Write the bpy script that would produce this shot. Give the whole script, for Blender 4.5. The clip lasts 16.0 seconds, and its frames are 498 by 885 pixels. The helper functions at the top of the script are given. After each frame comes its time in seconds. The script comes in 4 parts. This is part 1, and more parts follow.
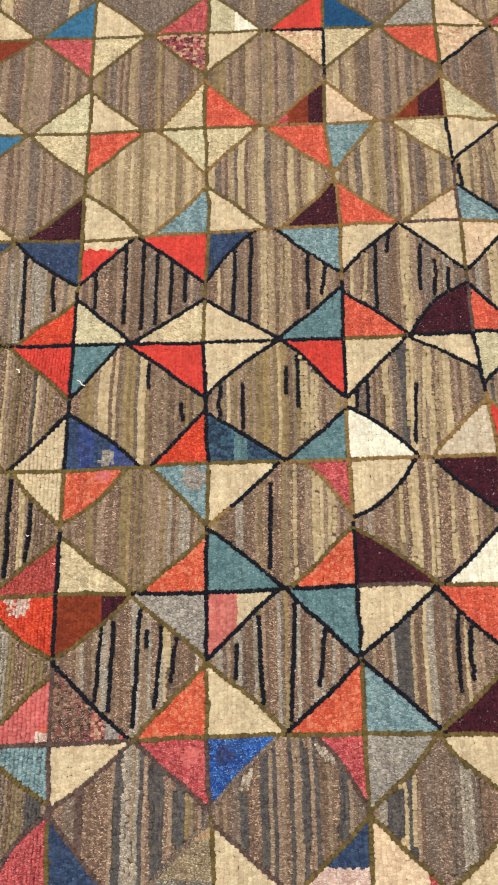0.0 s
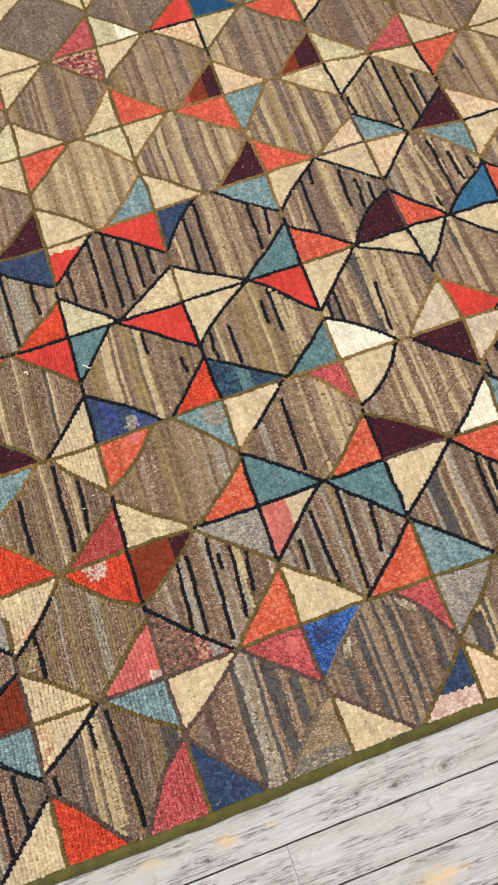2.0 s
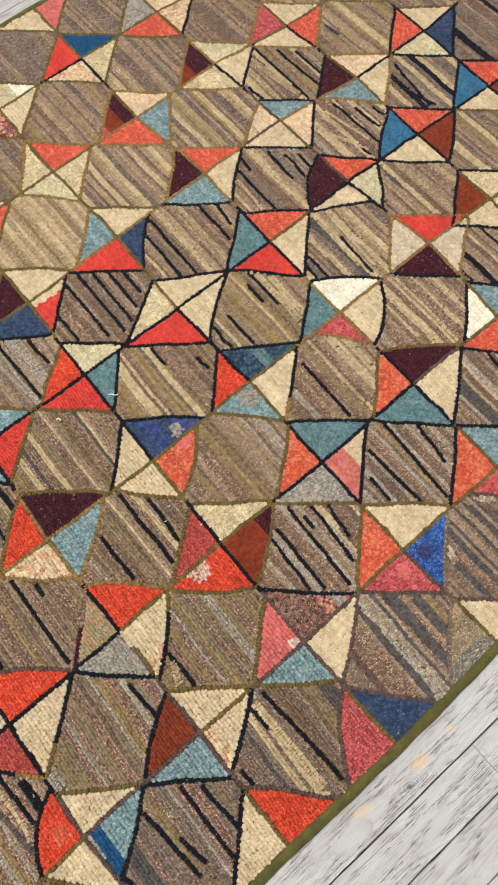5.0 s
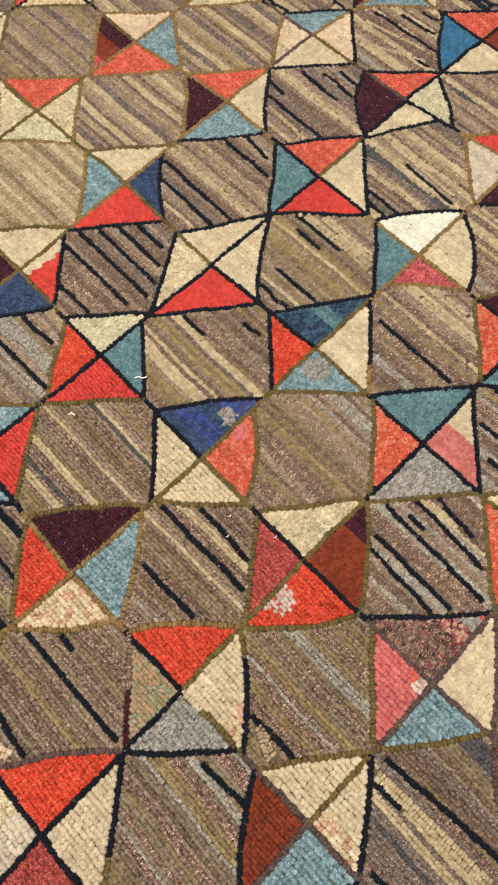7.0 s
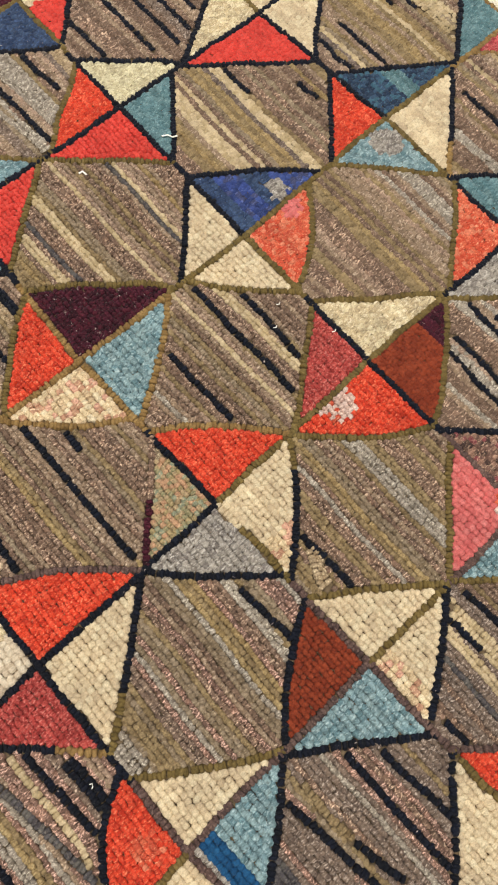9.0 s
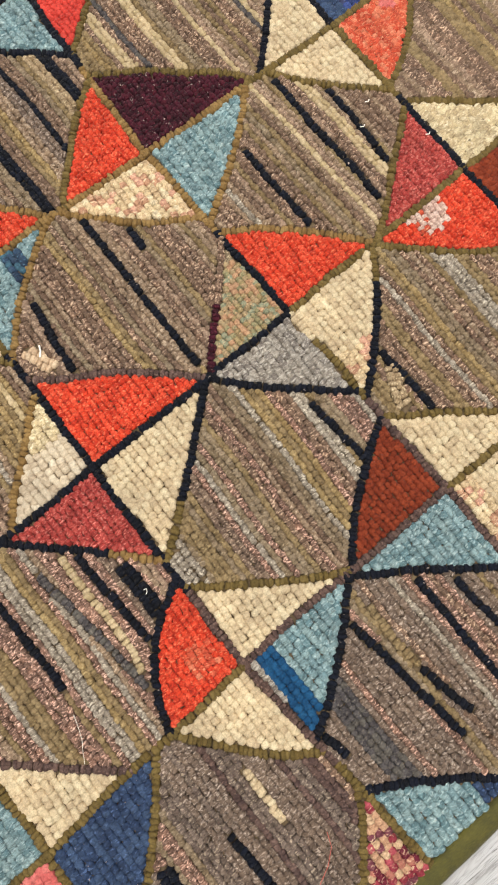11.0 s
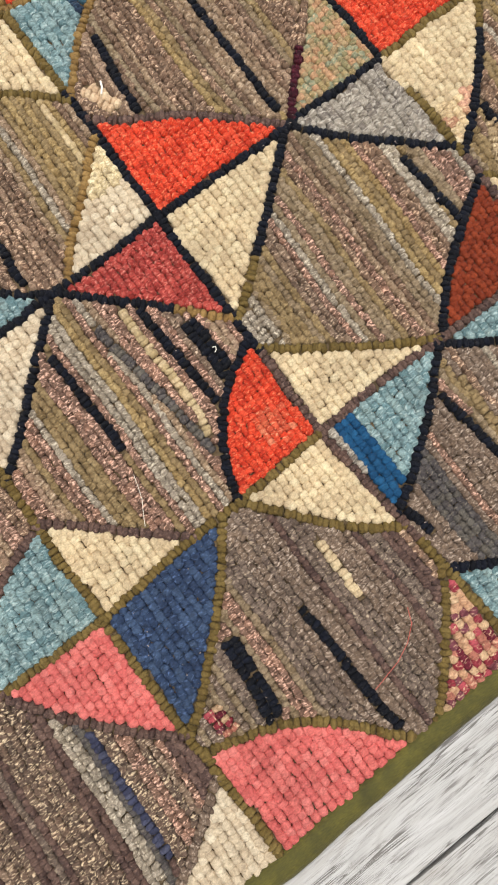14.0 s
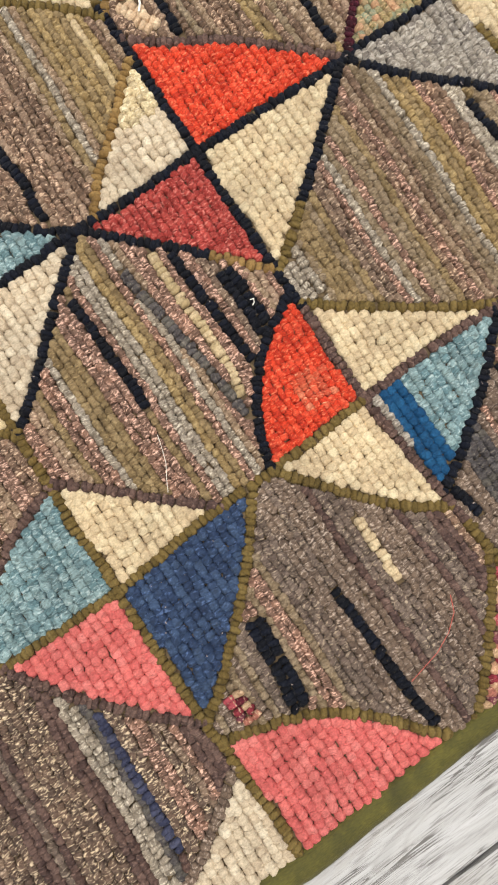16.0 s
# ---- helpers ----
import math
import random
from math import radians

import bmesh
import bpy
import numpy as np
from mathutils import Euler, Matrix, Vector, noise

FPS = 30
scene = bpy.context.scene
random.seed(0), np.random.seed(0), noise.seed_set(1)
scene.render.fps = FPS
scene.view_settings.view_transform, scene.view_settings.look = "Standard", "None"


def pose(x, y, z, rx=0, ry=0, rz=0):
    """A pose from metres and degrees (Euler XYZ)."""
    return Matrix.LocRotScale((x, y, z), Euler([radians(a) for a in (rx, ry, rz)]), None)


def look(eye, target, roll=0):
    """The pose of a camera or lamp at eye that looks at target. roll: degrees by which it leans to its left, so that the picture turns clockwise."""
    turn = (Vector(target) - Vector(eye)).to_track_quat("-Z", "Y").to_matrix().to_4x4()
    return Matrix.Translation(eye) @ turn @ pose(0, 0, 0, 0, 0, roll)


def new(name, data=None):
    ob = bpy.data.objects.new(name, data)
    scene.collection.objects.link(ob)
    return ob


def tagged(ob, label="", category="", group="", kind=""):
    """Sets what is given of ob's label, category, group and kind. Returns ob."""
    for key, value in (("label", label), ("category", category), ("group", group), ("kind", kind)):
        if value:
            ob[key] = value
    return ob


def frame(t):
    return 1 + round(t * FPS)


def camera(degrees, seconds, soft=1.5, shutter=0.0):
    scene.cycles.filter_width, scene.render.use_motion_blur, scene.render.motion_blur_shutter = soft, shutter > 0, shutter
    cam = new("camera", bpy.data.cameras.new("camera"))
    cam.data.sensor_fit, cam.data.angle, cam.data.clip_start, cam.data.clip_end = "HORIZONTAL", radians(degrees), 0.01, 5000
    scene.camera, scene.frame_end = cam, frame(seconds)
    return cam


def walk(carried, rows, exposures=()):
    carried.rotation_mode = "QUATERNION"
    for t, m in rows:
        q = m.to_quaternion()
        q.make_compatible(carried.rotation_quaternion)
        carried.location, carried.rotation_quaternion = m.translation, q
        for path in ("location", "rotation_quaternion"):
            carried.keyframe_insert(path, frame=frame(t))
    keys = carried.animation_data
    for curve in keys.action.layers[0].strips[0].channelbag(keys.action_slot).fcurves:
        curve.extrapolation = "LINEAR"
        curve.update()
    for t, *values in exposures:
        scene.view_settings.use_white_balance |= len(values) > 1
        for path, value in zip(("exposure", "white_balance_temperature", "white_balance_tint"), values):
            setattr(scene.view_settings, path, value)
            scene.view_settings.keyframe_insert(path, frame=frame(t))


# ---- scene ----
cam = camera(35.5, 16.0, soft=2.0)
# seconds, place in metres, turn in degrees
PATH = [
    (0, 0.0742, 0.2709, 1.0103, 16.46, 1.04, -0.47),
    (0.5, 0.0592, 0.2449, 1.0171, 16.56, 0.63, -5.47),
    (1, 0.0141, 0.1950, 1.0293, 17.06, 0.59, -10.39),
    (1.5, -0.0271, 0.1505, 1.0539, 18.14, 0.84, -14.75),
    (2, -0.0743, 0.1076, 1.0706, 19.02, 1.25, -18.50),
    (2.5, -0.1206, 0.0883, 1.0697, 19.57, 1.60, -21.90),
    (3, -0.1521, 0.1136, 1.0657, 19.86, 1.97, -25.40),
    (3.2, -0.1601, 0.1295, 1.0582, 19.93, 1.84, -26.90),
    (5.3, -0.3535, 0.1251, 1.0962, 21.35, 1.04, -40.43),
    (5.5, -0.3830, 0.1258, 1.0883, 21.58, 1.07, -41.04),
    (6, -0.4185, 0.1629, 1.0127, 22.28, 1.18, -42.20),
    (6.5, -0.3824, 0.2196, 0.9169, 22.54, 1.30, -43.10),
    (7, -0.3629, 0.2580, 0.8260, 22.27, 0.77, -43.88),
    (7.5, -0.3694, 0.2786, 0.7599, 21.60, -0.23, -44.26),
    (8, -0.4098, 0.2776, 0.6938, 20.57, -1.51, -44.03),
    (8.5, -0.4550, 0.2678, 0.6510, 19.15, -2.43, -43.25),
    (9, -0.4759, 0.2571, 0.6250, 17.63, -3.07, -42.05),
    (9.2, -0.4830, 0.2537, 0.6131, 17.00, -3.02, -41.55),
    (11.3, -0.5616, 0.2056, 0.5457, 11.95, -1.23, -38.15),
    (11.5, -0.5764, 0.1984, 0.5408, 12.36, -1.48, -38.04),
    (12, -0.5968, 0.1928, 0.5296, 11.50, -1.36, -37.58),
    (12.5, -0.6094, 0.1844, 0.5208, 10.79, -1.22, -37.32),
    (13, -0.6173, 0.1706, 0.5149, 10.09, -0.82, -37.13),
    (13.5, -0.6342, 0.1594, 0.4987, 9.27, -1.01, -36.74),
    (14, -0.6460, 0.1511, 0.4779, 8.43, -1.06, -36.17),
    (14.5, -0.6579, 0.1589, 0.4527, 7.86, -1.18, -35.32),
    (15, -0.6718, 0.1607, 0.4297, 7.40, -1.54, -34.53),
    (15.5, -0.6712, 0.1589, 0.4291, 6.73, -1.63, -33.86),
    (16, -0.6643, 0.1642, 0.4347, 6.41, -1.90, -33.39),
]
walk(cam, [(t, pose(*row)) for t, *row in PATH], exposures=[(0, 0.0), (9.2, 0.0), (11.5, 0.15), (16, 0.15)])

# ---------------------------------------------------------------- light
world = bpy.data.worlds.new("room_air")
scene.world = world
world.use_nodes = True
world.node_tree.nodes["Background"].inputs[0].default_value = (1.0, 0.9, 0.78, 1)
world.node_tree.nodes["Background"].inputs[1].default_value = 0.05


def area_lamp(name, place, target, size, power, colour):
    data = bpy.data.lights.new(name, "AREA")
    data.shape, data.size, data.size_y = "RECTANGLE", size[0], size[1]
    data.energy, data.color = power, colour
    lamp = new(name, data)
    lamp.matrix_world = look(place, target)
    return lamp


WARM = (0.99, 0.985, 0.97)
# Area lamps below the ceiling, out of view and without fixtures.
area_lamp("unseen_lamp", (-0.9, 1.5, 2.52), (-0.7, 1.1, 0), (0.9, 0.6), 51, WARM)
area_lamp("unseen_lamp", (0.9, -0.3, 2.52), (0.7, 0.1, 0), (0.9, 0.6), 40.5, WARM)
area_lamp("unseen_lamp", (-1.6, -0.9, 2.52), (-1.5, -0.6, 0), (0.9, 0.6), 33, WARM)
# Added fill light that lifts the rug's northern rows; no known source there.
area_lamp("unseen_lamp", (0.7, 2.7, 2.52), (0.6, 2.3, 0), (0.9, 0.6), 22, WARM)


# ---------------------------------------------------------------- materials
def srgb(code):
    out = []
    for i in (0, 2, 4):
        v = int(code[i:i + 2], 16) / 255
        out.append(v / 12.92 if v < 0.04045 else ((v + 0.055) / 1.055) ** 2.4)
    return (*out, 1.0)


def material(name):
    m = bpy.data.materials.new(name)
    m.use_nodes = True
    nt = m.node_tree
    return m, nt, nt.nodes["Principled BSDF"]


def put(nt, kind, **values):
    n = nt.nodes.new(kind)
    for k, v in values.items():
        n.inputs[k].default_value = v
    return n


def ramp(nt, source, stops, mode="LINEAR"):
    r = nt.nodes.new("ShaderNodeValToRGB")
    r.color_ramp.interpolation = mode
    while len(r.color_ramp.elements) < len(stops):
        r.color_ramp.elements.new(0.5)
    for e, (at, colour) in zip(r.color_ramp.elements, stops):
        e.position, e.color = at, colour
    nt.links.new(source, r.inputs[0])
    return r.outputs[0]


def blend(nt, factor, a, b, mode="MIX"):
    n = nt.nodes.new("ShaderNodeMix")
    n.data_type, n.blend_type = "RGBA", mode
    for socket, v in ((n.inputs[0], factor), (n.inputs[6], a), (n.inputs[7], b)):
        if isinstance(v, (int, float, tuple)):
            socket.default_value = v
        else:
            nt.links.new(v, socket)
    return n.outputs[2]


def wool(name, shades, fleck=None, amount=0.0, specks=0.0):
    """Hooked wool: each loop takes one of the shades; twisted strands lie slantwise over it, some of them of the fleck's colour."""
    m, nt, bsdf = material(name)
    geo = nt.nodes.new("ShaderNodeNewGeometry")
    tex = nt.nodes.new("ShaderNodeTexCoord")
    luck = geo.outputs["Random Per Island"]
    n = len(shades)
    tones = [np.array(srgb(s)) for s in shades]
    calm = 0.5 if fleck and name.endswith("tweed") else 1.0
    tones = [tuple(calm * t + (1 - calm) * np.mean(tones, axis=0)) for t in tones]
    colour = ramp(nt, luck, [(i / n, t) for i, t in enumerate(tones)], "CONSTANT" if fleck else "LINEAR")

    def own(source, spread):
        """Coordinates that start elsewhere on every loop."""
        v = put(nt, "ShaderNodeVectorMath")
        v.operation = "MULTIPLY_ADD"
        v.inputs[1].default_value = spread
        nt.links.new(luck, v.inputs[0])
        nt.links.new(source, v.inputs[2])
        return v.outputs[0]

    # the strands follow the loop: u across it, v along its row
    slant = put(nt, "ShaderNodeMapping", Rotation=(0, 0, 0.6), Scale=(0.75, 2.1, 1.0))
    nt.links.new(tex.outputs["UV"], slant.inputs["Vector"])
    strand = put(nt, "ShaderNodeTexNoise", Scale=1.0, Detail=2.5, Roughness=0.55, Distortion=0.9)
    nt.links.new(own(slant.outputs[0], (61.0, 97.0, 43.0)), strand.inputs["Vector"])
    curl = strand.outputs["Fac"]
    fuzz = put(nt, "ShaderNodeTexNoise", Scale=950.0, Detail=2.0, Roughness=0.5, Distortion=0.6)
    nt.links.new(own(tex.outputs["Object"], (0.9, 1.7, 0.4)), fuzz.inputs["Vector"])
    wide = put(nt, "ShaderNodeTexNoise", Scale=28.0, Detail=3.0)
    nt.links.new(tex.outputs["Object"], wide.inputs["Vector"])
    if fleck:
        at = 0.635 - 0.12 * amount
        spots = ramp(nt, curl, [(at - 0.06, (0, 0, 0, 1)), (at + 0.06, (1, 1, 1, 1))])
        colour = blend(nt, spots, colour, srgb(fleck))
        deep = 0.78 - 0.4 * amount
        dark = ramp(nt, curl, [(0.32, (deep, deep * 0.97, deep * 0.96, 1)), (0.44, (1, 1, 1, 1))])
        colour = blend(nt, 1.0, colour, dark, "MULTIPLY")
    tone = ramp(nt, wide.outputs["Fac"], [(0.25, (0.84, 0.84, 0.84, 1)), (0.75, (1.10, 1.09, 1.06, 1))])
    colour = blend(nt, 1.0, colour, tone, "MULTIPLY")
    rows = put(nt, "ShaderNodeMapping", Scale=(150.0, 9.0, 1.0))
    nt.links.new(tex.outputs["Object"], rows.inputs["Vector"])
    dye = put(nt, "ShaderNodeTexNoise", Scale=1.0, Detail=1.0)
    nt.links.new(rows.outputs[0], dye.inputs["Vector"])
    lots = ramp(nt, dye.outputs["Fac"], [(0.3, (0.90, 0.88, 0.87, 1)), (0.7, (1.07, 1.08, 1.09, 1))])
    colour = blend(nt, 1.0, colour, lots, "MULTIPLY")
    # Shading put into the colour: strand creases darker, crests lighter, following the bump's noise.
    strand_shade = ramp(nt, curl, [(0.34, (0.86, 0.85, 0.84, 1)), (0.48, (1.02, 1.02, 1.02, 1)), (0.64, (1.10, 1.10, 1.10, 1))])
    colour = blend(nt, 1.0, colour, strand_shade, "MULTIPLY")
    grain = ramp(nt, fuzz.outputs["Fac"], [(0.32, (0.80, 0.80, 0.80, 1)), (0.68, (1.16, 1.16, 1.16, 1))])
    colour = blend(nt, 1.0, colour, grain, "MULTIPLY")
    if specks:
        # bits of pale lint caught in the pile
        lint = put(nt, "ShaderNodeTexNoise", Scale=330.0, Detail=1.0, Distortion=0.8)
        nt.links.new(tex.outputs["Object"], lint.inputs["Vector"])
        bits = ramp(nt, lint.outputs["Fac"], [(0.77 - 0.1 * specks, (0, 0, 0, 1)), (0.81 - 0.1 * specks, (0.8, 0.8, 0.8, 1))])
        colour = blend(nt, bits, colour, srgb("b9a8a0"))
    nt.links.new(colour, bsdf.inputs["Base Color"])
    bsdf.inputs["Roughness"].default_value = 0.75
    bsdf.inputs["Specular IOR Level"].default_value = 0.18
    bsdf.inputs["Sheen Weight"].default_value = 0.06
    bsdf.inputs["Sheen Roughness"].default_value = 0.4
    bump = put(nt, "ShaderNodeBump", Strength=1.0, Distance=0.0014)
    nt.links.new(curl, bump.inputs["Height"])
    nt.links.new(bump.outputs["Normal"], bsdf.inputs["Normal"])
    return m


# Yarns of the striped fields, one letter each: name, shades of the loops, fleck, amount of fleck
FIELD_YARN = {
    "d": ("dark_taupe_tweed", ("68584d", "746356", "594b43", "7a695c"), "ac9c90", 0.3),
    "h": ("taupe_tweed", ("8a7562", "7a6654", "968069", "826e5a"), "b8a490", 0.3),
    "1": ("brown_taupe_tweed", ("6f5b4c", "655144", "7b6454", "5d4a3d"), "a88f7c", 0.25),
    "2": ("rosy_taupe_tweed", ("947c6a", "86705f", "a08876", "7a6555"), "bea68f", 0.32),
    "l": ("light_tan_tweed", ("9c886c", "8c785e", "a89478", "867256"), "c6b394", 0.25),
    "y": ("straw_wool", ("b09e7c", "a5926f", "bba888"), None, 0),
    "q": ("khaki_wool", ("7b694c", "837052", "736145", "8a7758"), "94815f", 0.2),
    "3": ("grey_khaki_wool", ("7d6d58", "74644f", "867662"), "9b8b74", 0.3),
    "4": ("light_khaki_wool", ("8d7853", "85704c", "97825c"), "a8936c", 0.2),
    "v": ("mauve_grey_tweed", ("6c5e56", "5c4e48", "7a6b62", "54483f"), "a0907f", 0.3),
    "i": ("light_flecked_tweed", ("6b574a", "786152", "5a483d", "8a6d5b", "705b4d"), "ccb098", 0.35),
    "I": ("pink_flecked_tweed", ("6c564b", "7a6054", "5c473d", "94705f", "725a4f"), "e0b8a6", 0.42),
    "5": ("cream_flecked_tweed", ("5a4a42", "6a584d", "483c37", "745f52"), "d0bca0", 0.36),
    "w": ("pale_grey_tweed", ("877d70", "968c7e", "756b5f", "a0968a"), "c6bcac", 0.35),
    "e": ("worn_oat_wool", ("a89a8a", "9a8b7b", "b6aa9a", "8c7c6c"), "c8beae", 0.3),
    "k": ("black_wool", ("0a0f1c", "0d1220", "080b15"), None, 0, 0.12),
    "n": ("slate_blue_wool", ("3a3d55", "44475c", "31344a"), None, 0),
    "g": ("charcoal_wool", ("4f4b4c", "57534f", "454143"), "6b655f", 0.3),
    "s": ("salt_and_pepper_tweed", ("6a574c", "786558", "54443b", "84705f"), "bea894", 0.3),
    "o": ("olive_brown_wool", ("5f4f2a", "685731", "554725", "6e5d36"), None, 0),
    "m": ("mauve_brown_wool", ("57443f", "614d47", "4d3c39"), "766058", 0.2),
    "a": ("tan_outline_wool", ("84693f", "8e7348", "795f38"), None, 0),
}
# Wools of the corner patches
PATCH_YARN = {
    "c": ("cream_wool", ("c9b898", "c2af90", "cfc0a1", "bba88a"), None, 0),
    "L": ("pale_oat_wool", ("c4b6a0", "bbac96", "cdc1ac", "b6a690"), None, 0),
    "W": ("white_wool", ("ddd8c6", "d6d0bc", "e4e0d0"), None, 0),
    "b": ("beige_wool", ("c0ae8a", "b8a684", "cabb98", "b0a080"), "d8cbb0", 0.3),
    "G": ("celery_wool", ("bab08f", "b1a788", "c4bb9b"), "d4cbac", 0.3),
    "P": ("blush_cream_wool", ("cdb497", "c4a98c", "d6bfa2"), None, 0),
    "r": ("scarlet_wool", ("c43d34", "be382f", "ca443a"), None, 0),
    "o": ("orange_red_wool", ("c63d25", "be3822", "ce4830", "b53320"), "da7656", 0.2),
    "s": ("coral_wool", ("c8543f", "c04c38", "d0624c", "b94833"), "dc8c74", 0.2),
    "k": ("rose_wool", ("b0474a", "a63f44", "bb5456", "983a40"), "d08480", 0.4),
    "K": ("bright_pink_wool", ("c66a66", "c06360", "cd7672", "bb5d5b"), None, 0),
    "m": ("brick_red_wool", ("9c3a36", "923430", "a8443e"), "c4746a", 0.35),
    "p": ("plum_wool", ("360d1b", "42111f", "2a0915", "3e1020"), "5c2634", 0.1, 0.6),
    "n": ("rust_wool", ("78301a", "702b17", "82371f"), None, 0),
    "t": ("pale_teal_wool", ("728b90", "678086", "7e969a", "5e7a81"), "9eb0b3", 0.3),
    "T": ("teal_wool", ("55747a", "4d6c72", "5f7d82"), "80989a", 0.15),
    "u": ("steel_blue_wool", ("326688", "2c5e80", "3a6f90"), None, 0),
    "U": ("deep_blue_wool", ("14466e", "103f66", "1a4d76"), None, 0),
    "v": ("navy_blue_wool", ("2c3c58", "273652", "354662"), "4a5e84", 0.1, 0.2),
    "B": ("royal_blue_wool", ("204a92", "1a3f84", "2c5ca4", "23407a"), "7a9cd0", 0.22),
    "D": ("slate_navy_wool", ("28384e", "233146", "32465e", "3a5a6c"), "4a6a80", 0.1),
    "e": ("grey_wool", ("8c857c", "837c74", "979087", "7b746e"), "b0aaa2", 0.5),
    "f": ("pale_floral_wool", ("cdb894", "c6b08c", "c89a84", "d4c4a4", "bfa684", "b48a70"), "dcc8a8", 0.2),
    "F": ("plum_floral_wool", ("83303c", "b58e72", "5e1c2c", "a44a54", "b89a7c", "6c3a44", "a46a5c"), "c8ac90", 0.15),
    "x": ("grey_green_floral_wool", ("a08c6c", "94845f", "8a8464", "b08a6c", "8c9078"), "c0a080", 0.2),
    "S": ("mottled_salmon_wool", ("c4553c", "be4a32", "c96246", "b84c36", "cc7458"), "d89474", 0.1),
    "j": ("blush_pink_wool", ("c8aca0", "bc9c90", "d2bab0"), "e2c8b8", 0.3),
    "Q": ("violet_blue_wool", ("2e3e74", "283664", "3a4c86", "3a4062", "32427c"), "5a6698", 0.0),
    "M": ("dusty_pink_wool", ("bc6a62", "b4625a", "c4766d"), None, 0),
    "Z": ("grey_olive_tweed", ("7c6c58", "6c5c4a", "94836a", "85765c"), "c4b396", 0.4),
    "y": ("slate_flecked_tweed", ("6c675f", "575658", "8c8272", "4c4e5c", "7a6c5a"), "c2b8a0", 0.4),
    "z": ("brown_floral_wool", ("58443a", "6a5046", "7c4446", "3c2c28", "8a6a5a"), "b89a84", 0.3),
}
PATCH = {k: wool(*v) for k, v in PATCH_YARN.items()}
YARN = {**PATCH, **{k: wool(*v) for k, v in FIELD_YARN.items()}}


def burlap():
    m, nt, bsdf = material("burlap_backing")
    tex = nt.nodes.new("ShaderNodeTexCoord")
    weave = put(nt, "ShaderNodeTexNoise", Scale=300.0, Detail=2.0)
    nt.links.new(tex.outputs["Object"], weave.inputs["Vector"])
    nt.links.new(ramp(nt, weave.outputs["Fac"], [(0.3, srgb("554633")), (0.7, srgb("705e45"))]), bsdf.inputs["Base Color"])
    bsdf.inputs["Roughness"].default_value = 0.95
    return m


def twill():
    """Olive cotton binding tape with a fine diagonal weave and worn patches."""
    m, nt, bsdf = material("olive_binding_cloth")
    tex = nt.nodes.new("ShaderNodeTexCoord")
    wide = put(nt, "ShaderNodeTexNoise", Scale=60.0, Detail=5.0, Roughness=0.65)
    nt.links.new(tex.outputs["Object"], wide.inputs["Vector"])
    turned = put(nt, "ShaderNodeMapping", Rotation=(0, 0, 0.7), Scale=(1.0, 4.0, 1.0))
    nt.links.new(tex.outputs["Object"], turned.inputs["Vector"])
    fine = put(nt, "ShaderNodeTexNoise", Scale=380.0, Detail=3.0)
    nt.links.new(turned.outputs[0], fine.inputs["Vector"])
    colour = ramp(nt, wide.outputs["Fac"], [(0.25, srgb("323007")), (0.5, srgb("494510")), (0.8, srgb("605a1c"))])
    weave = ramp(nt, fine.outputs["Fac"], [(0.3, (0.7, 0.7, 0.7, 1)), (0.7, (1.2, 1.2, 1.15, 1))])
    nt.links.new(blend(nt, 1.0, colour, weave, "MULTIPLY"), bsdf.inputs["Base Color"])
    bsdf.inputs["Roughness"].default_value = 0.8
    bsdf.inputs["Sheen Weight"].default_value = 0.05
    bump = put(nt, "ShaderNodeBump", Strength=0.5, Distance=0.001)
    nt.links.new(fine.outputs["Fac"], bump.inputs["Height"])
    nt.links.new(bump.outputs["Normal"], bsdf.inputs["Normal"])
    return m


# places and sizes of the worn patches on the boards, in metres, and how strong they are
OCHRE = ((-0.171, -0.0207, 0.014, 0.008, 0.6), (-0.0198, -0.1474, 0.024, 0.015, 0.75), (0.0526, -0.140, 0.042, 0.015, 0.75), (0.018, -0.150, 0.020, 0.010, 0.5), (-0.2662, -0.0171, 0.02, 0.008, 0.4), (-0.11, -0.018, 0.012, 0.006, 0.35))

# knots of the boards: place and size
EYES = ((0.0007, -0.0213, 0.011), (0.1175, -0.0269, 0.017), (0.0500, -0.0278, 0.015), (-0.2007, -0.034, 0.014))


